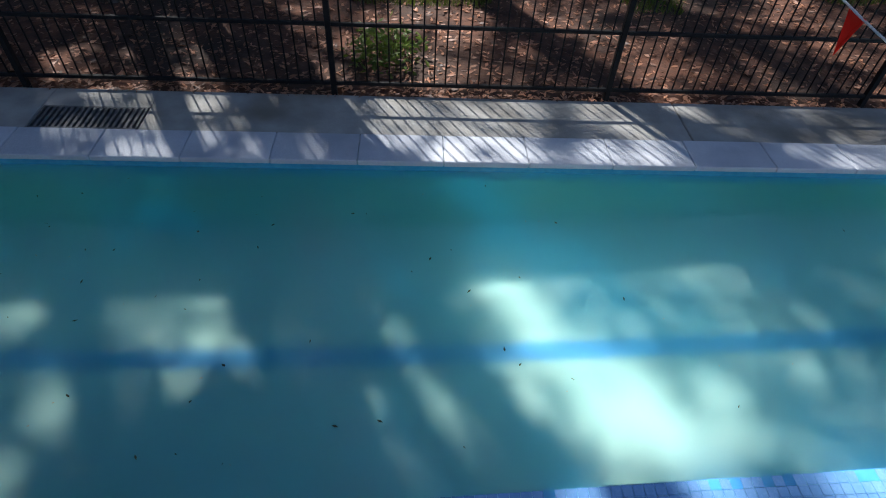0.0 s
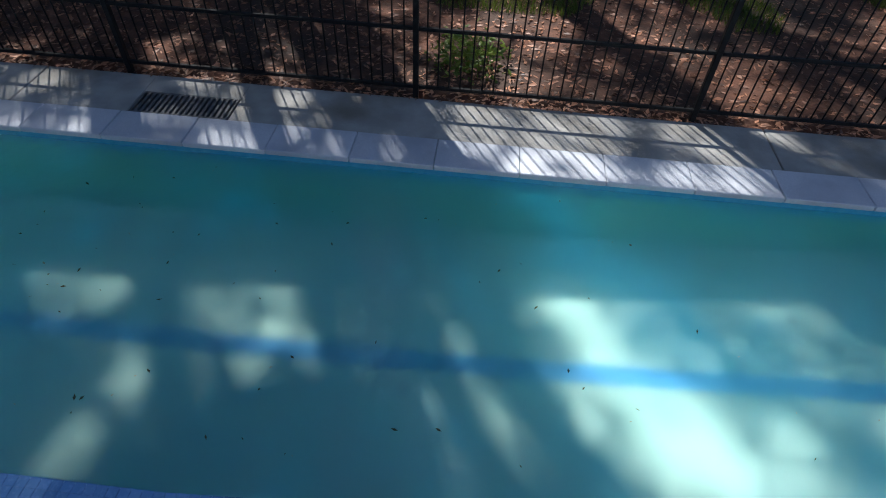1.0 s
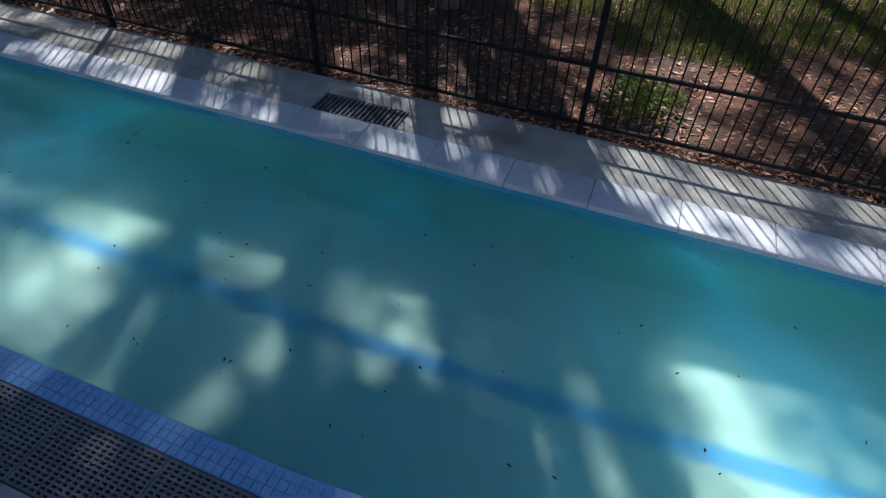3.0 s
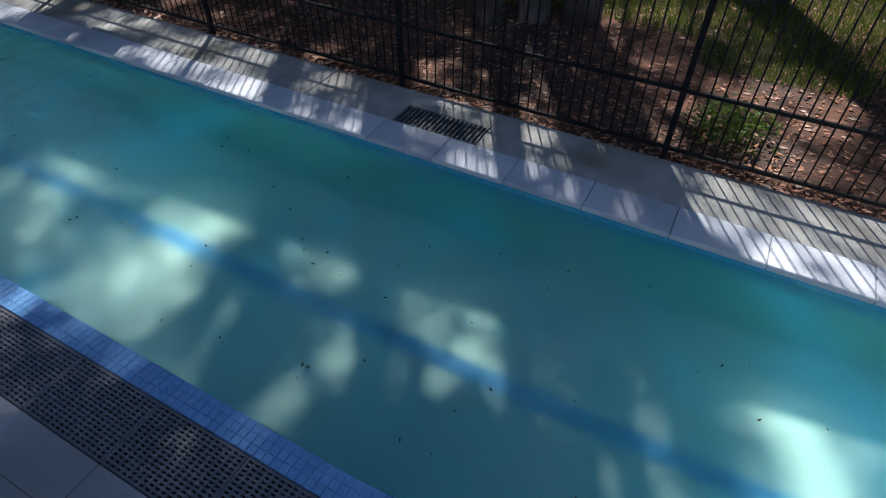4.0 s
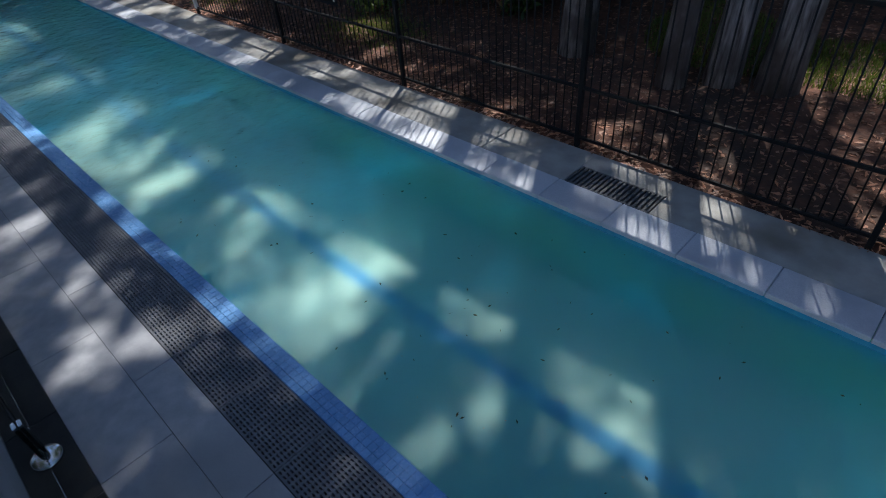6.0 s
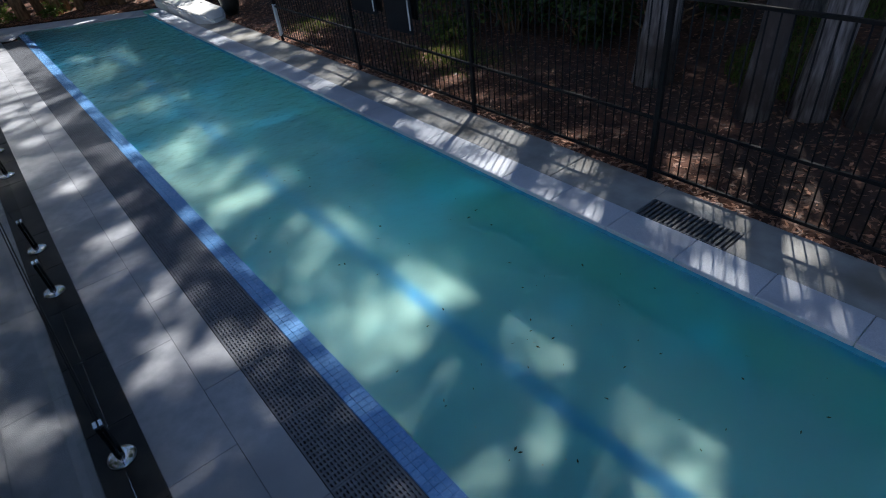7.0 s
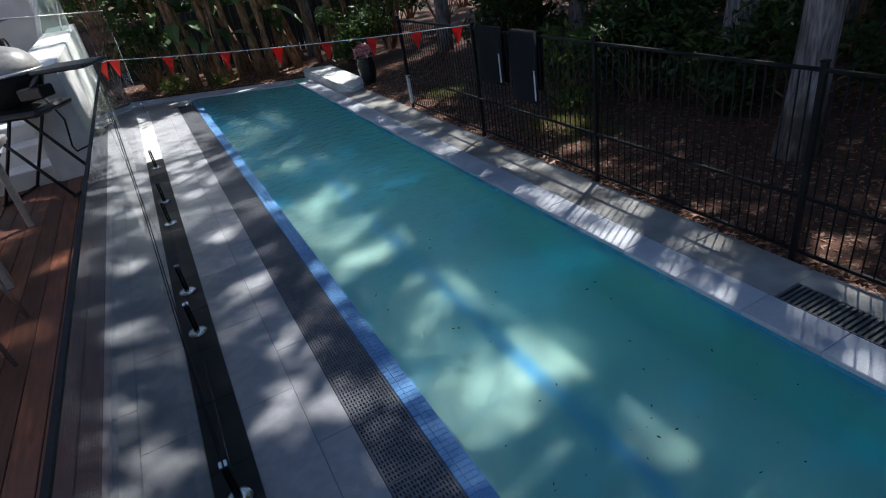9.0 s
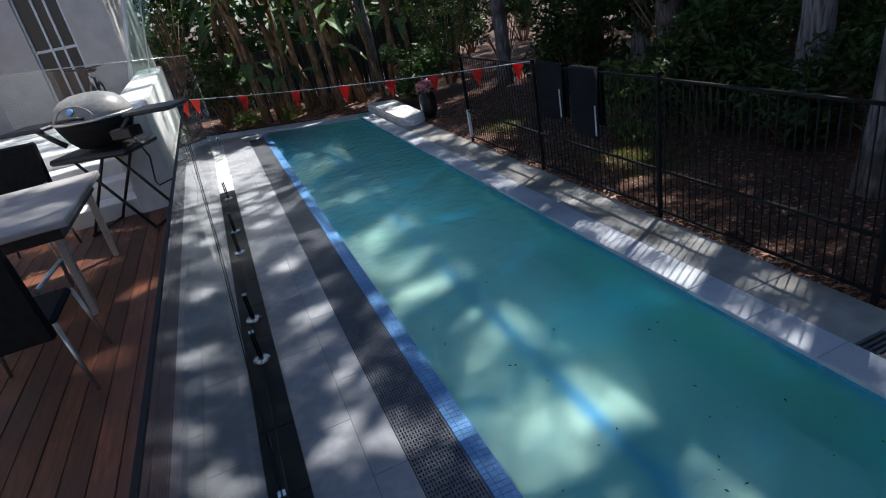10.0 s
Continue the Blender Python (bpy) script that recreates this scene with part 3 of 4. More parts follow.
landing = tagged(part("landing", boxed(-6.0, -1.28, 8.0, HY, 1.75, 1.9, 0.01), M_WHITE), "white landing slab before the house doors", "landing")
screen = thing("glass_screen", 0, 8.6, 0, "leaning greenish glass screen with a pale steel edge beside the house", "glass screen")
part("frame", tubed([(-1.40, 0.0, 2.05), (-0.72, 0.0, 4.4)], 0.035, 8), M_FRAME, screen, "pale steel edge")
bm = bmesh.new()
q = [(-1.36, 2.05), (-0.98, 2.05), (-0.42, 4.4), (-0.70, 4.4)]
f = [bm.verts.new((x, -0.006, z)) for x, z in q]
r = [bm.verts.new((x, 0.006, z)) for x, z in q]
bm.faces.new(f)
bm.faces.new(r[::-1])
for k in range(4):
    bm.faces.new((f[(k + 1) % 4], f[k], r[k], r[(k + 1) % 4]))
sp = part("pane", bm, M_GREENGLASS, screen)
sp.visible_shadow = False
part("rail", tubed([(-1.08, 0.0, 2.05), (-0.52, 0.0, 4.4)], 0.014, 8), M_CHROME, screen)
ret = thing("return_glass_panel", 0, 6.42, 0, "clear glass return panel across the end of the deck", "glass panel")
bm = bmesh.new()
q = [(-2.6, 1.3), (-0.30, 1.3), (-0.30, 2.61), (-2.6, 2.86)]
f = [bm.verts.new((x, 0, z)) for x, z in q]
r = [bm.verts.new((x, 0.012, z)) for x, z in q]
bm.faces.new(f)
bm.faces.new(r[::-1])
for i in range(4):
    bm.faces.new((f[(i + 1) % 4], f[i], r[i], r[(i + 1) % 4]))
pr = part("pane", bm, M_GLASS, ret)
pr.visible_shadow = False
part("top_edge", tubed([(-2.6, 0.006, 2.862), (-0.30, 0.006, 2.612)], 0.007, 6), M_CHROME, ret, "pale polished top edge")
part("end_edge", tubed([(-0.30, 0.006, 1.3), (-0.30, 0.006, 2.61)], 0.004, 6), M_GLASS, ret)

# ---- barbecue ----
bbq = thing("barbecue", -1.27, 4.1, DECK_Z, "portable gas barbecue with a grey domed lid on a folding cart", "barbecue")
prof = [(0.36, 0.0), (0.352, 0.045), (0.315, 0.115), (0.245, 0.17), (0.14, 0.205), (0.02, 0.215)]
RIM = 1.03


def lid_front(x, h):
    """The front of the lid at x across and h above its rim."""
    for (r0, h0), (r1, h1) in zip(prof, prof[1:]):
        if h0 <= h <= h1:
            r = r0 + (r1 - r0) * (h - h0) / (h1 - h0)
            return -0.72 * math.sqrt(max(r * r - x * x, 0))
    return 0.0


bm = lathe(bmesh.new(), prof, 32)
bmesh.ops.transform(bm, verts=bm.verts[:], matrix=Matrix.Translation((0, 0, RIM)) @ Matrix.Diagonal((1.0, 0.72, 1.0, 1)))
lid = part("lid", bm, M_LID, bbq, "grey cast lid")
arch = []
for i in range(15):
    a = math.pi * i / 14
    x, h = 0.19 * math.cos(a), 0.012 + 0.125 * math.sin(a)
    arch.append((x, lid_front(x, h) - 0.001, RIM + h))
part("raised_arch", tubed(arch, 0.006, 6), M_LID, lid)
bm = lathe(bmesh.new(), [(0.362, -0.012), (0.372, -0.006), (0.372, 0.012), (0.362, 0.016)], 32)
bmesh.ops.transform(bm, verts=bm.verts[:], matrix=Matrix.Translation((0, 0, RIM)) @ Matrix.Diagonal((1.0, 0.72, 1.0, 1)))
part("rim", bm, M_CHROME, lid, "thin pale metal rim")
part("lid_handle", tubed([(-0.10, -0.235, RIM + 0.03), (-0.10, -0.31, RIM + 0.045), (0.10, -0.31, RIM + 0.045), (0.10, -0.235, RIM + 0.03)], 0.014, 8), M_PLASTIC, lid, "black handle")
part("badge", lathe(bmesh.new(), [(0.032, 0), (0.032, 0.006), (0.024, 0.008), (0.001, 0.008)], 16), M_TILE, lid, "round blue badge").matrix_basis = Matrix.Translation((0.0, lid_front(0, 0.095) - 0.002, RIM + 0.095)) @ Matrix.Rotation(radians(55), 4, "X")
bm = lathe(bmesh.new(), [(0.10, 0.765), (0.22, 0.79), (0.29, 0.86), (0.34, 0.96), (0.36, RIM - 0.008)], 32)
bmesh.ops.transform(bm, verts=bm.verts[:], matrix=Matrix.Diagonal((1.0, 0.72, 1.0, 1)))
part("bowl", bm, M_BLACK, bbq, "black cooking bowl")
for s in (-1, 1):
    part("side_shelf", boxed(0.40 if s > 0 else -0.86, 0.86 if s > 0 else -0.40, -0.18, 0.16, RIM - 0.03, RIM + 0.005, 0.012), M_PLASTIC, bbq)
    part("shelf_bracket", tubed([(s * 0.27, -0.13, 0.84), (s * 0.36, -0.15, 0.92), (s * 0.47, -0.15, RIM - 0.02)], 0.024, 8), M_PLASTIC, bbq)
part("control_box", boxed(0.26, 0.46, -0.22, -0.05, 0.83, 0.92, 0.01), M_PLASTIC, bbq)
part("cart_tray", boxed(-0.43, 0.36, -0.25, 0.24, 0.70, 0.755, 0.02), M_PLASTIC, bbq)
for yy in (-0.22, 0.2):
    part("leg", tubed([(-0.2, yy, 0.72), (0.32, yy, 0.01)], 0.014, 8), M_PLASTIC, bbq)
    part("leg", tubed([(0.1, yy, 0.72), (-0.34, yy, 0.01)], 0.014, 8), M_PLASTIC, bbq)
part("foot_bar", tubed([(0.32, -0.24, 0.014), (0.32, 0.22, 0.014)], 0.013, 8), M_PLASTIC, bbq)
part("foot_bar", tubed([(-0.34, -0.24, 0.014), (-0.34, 0.22, 0.014)], 0.013, 8), M_PLASTIC, bbq)
part("gas_hose", tubed([(0.3, 0.0, 0.8), (0.34, 0.05, 0.6), (0.24, 0.12, 0.35), (0.2, 0.2, 0.28), (0.3, 0.4, 0.3), (0.42, 0.48, 0.42)], 0.008, 6), M_CORD, bbq, "black gas hose")

bbq.scale = (1.1, 1.1, 1.1)
bbq.rotation_euler = (0, 0, radians(-30))

# ---- table and chairs ----
table = thing("outdoor_table", -2.1, 2.65, DECK_Z, "outdoor dining table with a weathered pale top", "table")
part("tabletop", boxed(-0.82, 0.82, -0.80, 0.70, 0.71, 0.765, 0.01), M_TABLE, table)
part("apron", boxed(-0.74, 0.74, -0.72, 0.62, 0.62, 0.709), M_PLASTIC, table)
for sx in (-0.7, 0.66):
    for sy in (-0.68, 0.56):
        part("leg", boxed(sx, sx + 0.05, sy, sy + 0.05, 0.0, 0.62, 0.004), M_CHROME, table)

chair = thing("outdoor_chair", -1.55, 1.15, DECK_Z, "black padded chair with thin brushed metal legs on the deck", "chair", "chairs round the table")
part("seat", boxed(-0.25, 0.25, -0.24, 0.24, 0.42, 0.475, 0.02), M_BLACK, chair)
part("backrest", boxed(-0.27, 0.27, -0.29, -0.24, 0.44, 1.08, 0.02, m=Matrix.Translation((0, -0.02, 0)) @ Matrix.Rotation(radians(7), 4, "X")), M_BLACK, chair)
for sx in (-0.26, 0.26):
    for sy in (-0.25, 0.25):
        part("leg", tubed([(sx * 0.96, sy * 0.96, 0.45), (sx * 1.12, sy * 1.1, 0.0)], 0.013, 8), M_CHROME, chair, "brushed metal leg")
    part("armrest", tubed([(sx, -0.26, 0.66), (sx * 1.05, 0.0, 0.655), (sx * 1.05, 0.24, 0.64), (sx, 0.25, 0.45)], 0.013, 8), M_CHROME, chair, "brushed metal armrest")
copy_thing(chair, Matrix.Translation((-2.16, 3.75, DECK_Z)) @ Matrix.Rotation(radians(172), 4, "Z"))
copy_thing(chair, Matrix.Translation((-2.35, 1.1, DECK_Z)) @ Matrix.Rotation(radians(6), 4, "Z"))

bike = thing("bicycle", -1.75, 8.0, 1.9, "dark bicycle leaning near the house steps", "bicycle")
for yy in (-0.42, 0.42):
    bm = bmesh.new()
    tube(bm, [(0, yy + 0.26 * math.cos(a), 0.28 + 0.26 * math.sin(a)) for a in (2 * math.pi * k / 20 for k in range(21))], 0.016, 6)
    part("wheel", bm, M_PLASTIC, bike)
part("frame", tubed([(0, -0.42, 0.28), (0, -0.30, 0.66), (0, 0.15, 0.62), (0, 0.0, 0.25), (0, -0.30, 0.60)], 0.018, 8), M_PLASTIC, bike)
part("handlebar", tubed([(-0.26, -0.24, 0.80), (-0.08, -0.34, 0.78), (0.08, -0.34, 0.78), (0.26, -0.24, 0.80)], 0.015, 8), M_PLASTIC, bike)
part("saddle", boxed(-0.06, 0.06, 0.10, 0.34, 0.70, 0.75, 0.02), M_PLASTIC, bike)

# ---- pennant strings ----
def pennants(a, b, sag, flags, label, size=0.20):
    a, b = Vector(a), Vector(b)
    st = thing("pennant_string", *a, label, "flag string", "pennant strings over the pool")

    def at(s):
        return a.lerp(b, s) - Vector((0, 0, sag * 4 * s * (1 - s))) - a

    part("rope", tubed([at(k / 24) for k in range(25)], 0.006, 6), M_ROPE, st)
    d = (b - a).normalized()
    for i, s in enumerate(flags):
        p = at(s)
        lean = Vector((random.uniform(-0.04, 0.04), random.uniform(-0.06, 0.06), -1)).normalized()
        nrm = d.cross(lean).normalized() * 0.0015
        bm = bmesh.new()
        tri = [p - d * size * 0.42, p + d * size * 0.42, p + lean * size * 1.25]
        mid = p + lean * size * 0.5 + nrm * 14 * math.sin(i * 2.1)
        f = [bm.verts.new(v + nrm) for v in tri + [mid]]
        r = [bm.verts.new(v - nrm) for v in tri + [mid]]
        for k in range(3):
            bm.faces.new((f[k], f[(k + 1) % 3], f[3]))
            bm.faces.new((r[(k + 1) % 3], r[k], r[3]))
            bm.faces.new((f[(k + 1) % 3], f[k], r[k], r[(k + 1) % 3]))
        part("pennant", bm, M_FLAG, st, "red triangular pennant")


pennants((GX, 7.35, 1.96), (4.0, 4.83, 1.66), 0.05, [0.02, 0.17, 0.33, 0.475, 0.61, 0.735, 0.855, 0.965], "white rope with red pennants strung across the pool")
pennants((4.0, -5.13, 1.6), (-0.9, -5.13, 1.9), 0.34, [0.09, 0.285, 0.50, 0.70, 0.88], "white rope with red pennants over the near pool end", 0.17)

# ---- pot with flowers ----
pot = thing("flower_pot", 4.3, 10.25, 0.05, "dark glazed pot of dusty pink flowers", "flower pot")
part("pot", lathe(bmesh.new(), [(0.13, 0), (0.19, 0.2), (0.21, 0.42), (0.17, 0.55), (0.19, 0.58), (0.15, 0.57)], 20), M_POT, pot)
rng = random.Random(11)
leaves(clump((0, 0, 0.70), 0.24, 260, rng), 0.09, M_PINK, "blooms", pot, rng, 0.8)
leaves(clump((0, 0, 0.60), 0.2, 80, rng), 0.12, M_LEAF, "foliage", pot, rng)

# ---- trees ----
def trunk(bm, x, y, r, h, rng, flare=1.22):
    n = 14
    pts, rad = [], []
    ax, ay = rng.uniform(-0.02, 0.02), rng.uniform(-0.02, 0.02)
    for k in range(n + 1):
        s = k / n
        z = h * s
        pts.append((x + ax * z * 0.6 + 0.05 * math.sin(z * 1.3 + x), y + ay * z * 0.6 + 0.05 * math.cos(z * 1.1 + y), z - 0.1))
        rad.append(r * (1 - 0.55 * s) * (1 + (flare - 1) * math.exp(-z * 2.6)))
    start = len(bm.verts)
    tube(bm, pts, rad, 22)
    bm.verts.ensure_lookup_table()
    for v in bm.verts[start:]:
        c = noise.noise(Vector((math.atan2(v.co.y - y, v.co.x - x) * 2.4, x * 3, v.co.z * 0.5)))
        d = Vector((v.co.x - x, v.co.y - y, 0))
        v.co += d * 0.22 * c
    return pts[-1]


# openings cut in the unseen leaf canopy to shape the light: the sunny spots below them, by the height of what they
# light
SUNNY = {
    -0.85: [(2.61, -6.03, 0.12), (2.11, -5.82, 0.1), (2.46, -5.56, 0.09), (1.42, -4.86, 0.2), (1.37, -4.52, 0.29), (2.38, -4.31, 0.11), (1.66, -4.27, 0.28), (1.35, -4.13, 0.19), (1.91, -3.97, 0.22),
        (2.26, -3.77, 0.2), (2.55, -3.6, 0.22), (1.63, -3.56, 0.15), (1.53, -3.24, 0.12), (1.49, -3.14, 0.12), (2.56, -2.96, 0.14), (2.25, -2.69, 0.11)],
    -1.05: [(2.45, -1.67, 0.08), (2.1, -1.21, 0.13), (1.38, -1.14, 0.09), (1.59, -1.01, 0.12), (1.7, -0.77, 0.09), (2.66, -0.68, 0.09), (1.17, -0.62, 0.06), (1.41, -0.38, 0.11), (1.75, -0.06, 0.09),
        (1.6, 0.29, 0.11), (1.61, 0.67, 0.08), (2.13, 0.91, 0.13), (2.47, 1.0, 0.19), (2.78, 1.12, 0.17)],
    -1.35: [(1.36, 2.16, 0.29), (1.93, 2.44, 0.23), (1.7, 3.17, 0.29), (1.6, 3.66, 0.22), (1.73, 3.92, 0.28), (2.96, 4.63, 0.26), (1.86, 4.81, 0.26), (1.25, 5.82, 0.34), (2.0, 6.39, 0.25),
        (2.37, 8.05, 0.29), (2.01, 11.51, 0.5), (2.77, 11.82, 0.51), (1.6, 12.6, 0.5)],
    0.07: [(3.19, -5.88, 0.11), (3.5, -5.58, 0.11), (3.72, -5.31, 0.08), (3.19, -4.74, 0.08), (3.5, -4.62, 0.13), (3.85, -4.47, 0.16), (3.27, -4.18, 0.11), (3.87, -4.07, 0.13), (3.27, -3.81, 0.16),
        (3.51, -3.63, 0.15), (3.27, -3.4, 0.18), (3.84, -3.26, 0.16), (3.86, -2.81, 0.11), (3.31, -2.79, 0.1), (3.31, -2.47, 0.14), (3.83, -2.29, 0.15), (3.9, -1.98, 0.19), (3.8, -1.51, 0.15),
        (3.24, -1.02, 0.07), (3.94, -0.96, 0.11), (3.98, -0.6, 0.12), (3.8, -0.52, 0.07), (3.53, -0.47, 0.1), (3.29, -0.39, 0.11)],
    0.075: [(3.74, 0.28, 0.06), (3.88, 0.65, 0.11), (3.35, 0.93, 0.14), (3.78, 1.08, 0.1), (3.85, 1.16, 0.11), (3.32, 1.27, 0.14), (3.77, 1.65, 0.12), (3.62, 2.39, 0.13), (3.91, 3.27, 0.16),
        (3.65, 3.39, 0.13), (3.82, 3.82, 0.17), (3.66, 4.17, 0.11), (3.8, 4.51, 0.1), (3.64, 4.74, 0.12), (3.97, 5.28, 0.14), (4.04, 6.38, 0.17), (4.18, 7.34, 0.38), (3.75, 8.2, 0.3),
        (3.9, 11.2, 0.42)],
    0.0: [(0.79, -0.8, 0.08), (0.37, 0.13, 0.09), (0.78, 0.66, 0.12), (0.12, 0.77, 0.08), (0.34, 0.8, 0.1), (0.73, 0.86, 0.08), (-0.21, 0.91, 0.09), (0.1, 0.99, 0.1), (0.39, 1.01, 0.12),
        (-0.06, 1.2, 0.16), (0.28, 1.58, 0.1), (0.87, 1.7, 0.07), (0.01, 1.81, 0.14), (0.29, 2.02, 0.13), (-0.12, 2.33, 0.12), (0.63, 2.35, 0.08)],
    0.005: [(0.09, 3.1, 0.22), (0.47, 3.68, 0.19), (-0.02, 4.52, 0.21), (0.56, 4.98, 0.19), (0.9, 5.11, 0.12), (0.59, 5.45, 0.18), (-0.04, 6.41, 0.17), (0.36, 6.87, 0.29), (-0.19, 7.18, 0.21),
        (0.78, 7.23, 0.19), (0.72, 7.89, 0.26), (0.27, 8.05, 0.3), (0.51, 9.78, 0.32), (0.79, 10.21, 0.21), (-0.45, 11.94, 1.06), (0.44, 11.97, 0.36), (0.12, 13.17, 0.66), (-0.4, 13.95, 0.98),
        (0.8, -2.2, 0.17), (0.7, 13.4, 0.55), (2.0, 13.8, 0.66), (-0.2, 11.2, 1.3), (-0.5, 10.2, 0.9), (0.9, -3.7, 0.2), (0.95, -4.4, 0.2), (1.0, -5.1, 0.22)],
    0.06: [(5.01, -7.06, 0.12), (6.02, -6.96, 0.31), (5.28, -5.88, 0.21), (5.93, -5.8, 0.2), (5.21, -4.73, 0.14), (5.42, -4.26, 0.26), (4.4, -3.71, 0.11), (5.3, -3.47, 0.2), (4.61, -3.08, 0.18),
        (5.57, -2.81, 0.14), (4.94, -2.42, 0.14), (5.5, -1.88, 0.14), (4.44, -1.75, 0.14), (4.83, -1.48, 0.15), (4.72, -0.63, 0.14), (4.64, -0.1, 0.12), (6.9, -2.0, 0.5), (6.6, -1.3, 0.3),
        (5.1, 4.3, 0.45), (4.9, 7.7, 0.45), (7.8, -3.6, 0.7), (7.4, -2.8, 0.5), (8.4, -4.6, 0.7), (7.2, -5.0, 0.5), (1.5, 15.4, 0.5), (3.2, 14.6, 0.4)],
    0.055: [(4.85, -2.99, 0.13), (5.3, -2.76, 0.16), (5.01, -2.47, 0.16), (5.2, -2.07, 0.09), (7.05, -1.95, 0.24), (4.5, -1.84, 0.12), (4.95, -1.5, 0.18), (6.72, -1.4, 0.25), (4.63, -0.68, 0.13),
        (4.54, -0.22, 0.1), (4.21, 0.99, 0.07), (5.19, 3.32, 0.1), (4.69, 3.37, 0.18), (4.55, 3.46, 0.22), (4.91, 4.27, 0.25), (4.62, 7.02, 0.2), (4.71, 7.91, 0.29)],
    3.4: [(0.2, 15.3, 0.5), (1.3, 15.2, 0.55), (2.5, 14.9, 0.5)],
    2.5: [(0.4, 16.0, 0.6), (1.9, 15.7, 0.7), (3.3, 15.1, 0.6), (0.9, 15.9, 0.5), (-0.4, 16.8, 0.5)],
    1.2: [(-1.5, 3.9, 0.22), (-1.3, 1.25, 0.2), (-1.15, 2.2, 0.2), (-1.5, 3.2, 0.2), (-1.8, 0.4, 0.1), (-1.1, 0.3, 0.1), (-1.0, 3.2, 0.1)],
    2.4: [(-1.25, 3.85, 0.3)],
    2.1: [(-2.3, 3.3, 0.12), (-2.0, 5.6, 0.35), (-1.05, 5.6, 0.5), (-1.05, 7.2, 0.6), (-3.4, 8.2, 0.35)],
}


HOLES = [(gz, *spot) for gz, spots in SUNNY.items() for spot in spots]


def shading(points, spare=0.05):
    """The leaf spots that leave the sunny places open; the rim of each opening is ragged."""
    p = np.array(points)
    chance = np.random.rand(len(p))
    keep = np.ones(len(p), bool)
    for gz, gx, gy, r in HOLES:
        h = p[:, 2] - gz
        d = np.hypot(p[:, 0] - 0.60 * h - gx, p[:, 1] - 0.335 * h - gy)
        r = r + 0.4 if gz > 2.2 else r
        inside = np.clip((1.12 * r + spare - d) / (0.35 * r + 0.03), 0, 1)
        keep &= (chance >= inside * (0.62 if gz < -1 else 0.97)) | (h < 0.25)
    return [tuple(q) for q in p[keep]]


rng = random.Random(3)
tree_at = [(5.95, 1.25, 0.19, 14), (5.72, -0.10, 0.14, 13), (6.05, -0.50, 0.16, 14), (6.18, -1.02, 0.18, 14), (7.85, -2.7, 0.24, 16), (7.2, 3.1, 0.21, 14), (8.2, 6.9, 0.22, 15), (9.4, 0.9, 0.2, 15), (10.2, -3.2, 0.22, 16), (9.0, 8.6, 0.2, 15), (7.0, 11.5, 0.18, 14), (9.8, -7.5, 0.24, 16), (4.6, 15.6, 0.17, 13), (11.5, 4.0, 0.2, 16), (10.8, 12.8, 0.2, 16),
           # outer trees, added to carry the shading leaves
           (14.5, 1.5, 0.25, 17), (14.0, 8.0, 0.25, 17), (13.2, 16.5, 0.25, 17), (7.5, 18.5, 0.25, 17), (15.5, -4.0, 0.25, 17), (2.5, 21.0, 0.25, 17), (17.5, 12.0, 0.25, 17)]
clumps = [[] for _ in tree_at]
for i in range(6600):
    z = rng.uniform(8.5, 15.5)
    gx, gy = rng.uniform(-5.5, 12), rng.uniform(-11, 17)
    # extra unseen clumps deepen the shade here and hide the sun's glint
    if i < 160:
        gx, gy = rng.uniform(1.0, 2.1), rng.uniform(-2.6, -0.8)
    elif i < 700:
        gx, gy = rng.uniform(-2.4, 0.7), rng.uniform(-4, 5)
    elif i < 722:
        gx, gy = rng.uniform(3.4, 4.0), rng.uniform(-1.1, 1.0)
    elif i < 860:
        gx, gy = rng.uniform(-3.6, -1.6), rng.uniform(-2.2, 3.4)
    elif i < 1100:
        gx, gy = rng.uniform(0.9, 3.1), rng.uniform(-7, 13)
    elif i < 2500:
        gx, gy = rng.uniform(4.4, 11), rng.uniform(-1, 11)
        z = rng.uniform(5.5, 11)
    x, y = gx + 0.60 * z, gy + 0.335 * z
    k = min(range(len(tree_at)), key=lambda j: (tree_at[j][0] - x) ** 2 + (tree_at[j][1] - y) ** 2)
    clumps[k].append((x, y, z))
for (x, y, r, h), cl in zip(tree_at, clumps):
    t = thing("paperbark_tree", x, y, 0.05, "tall tree with grey fibrous bark and a high leafy crown added out of view for shade", "tree", "trees behind the fence")
    bm = bmesh.new()
    top = trunk(bm, 0, 0, r, h * 0.85, rng)
    near = [c for c in cl if (c[0] - x) ** 2 + (c[1] - y) ** 2 < 12]
    for c in near[:: max(1, len(near) // 7)]:
        p = (0.0, 0.0, rng.uniform(6.0, 8.5))
        e = (c[0] - x, c[1] - y, c[2])
        tube(bm, [p, tuple((p[i] + e[i]) / 2 + (0.4 if i == 2 else 0) for i in range(3)), e], [r * 0.42, r * 0.25, 0.02], 7)
    part("trunk", bm, M_BARK, t)
    spots = []
    for c in cl:
        spots += clump(c, rng.uniform(0.28, 0.6), 24, rng)
    if spots:
        spots = [(a - x, b - y, c - 0.05) for a, b, c in shading(spots)]
        leaves(spots, 0.22, M_LEAF, "crown", t, rng, 0.5)


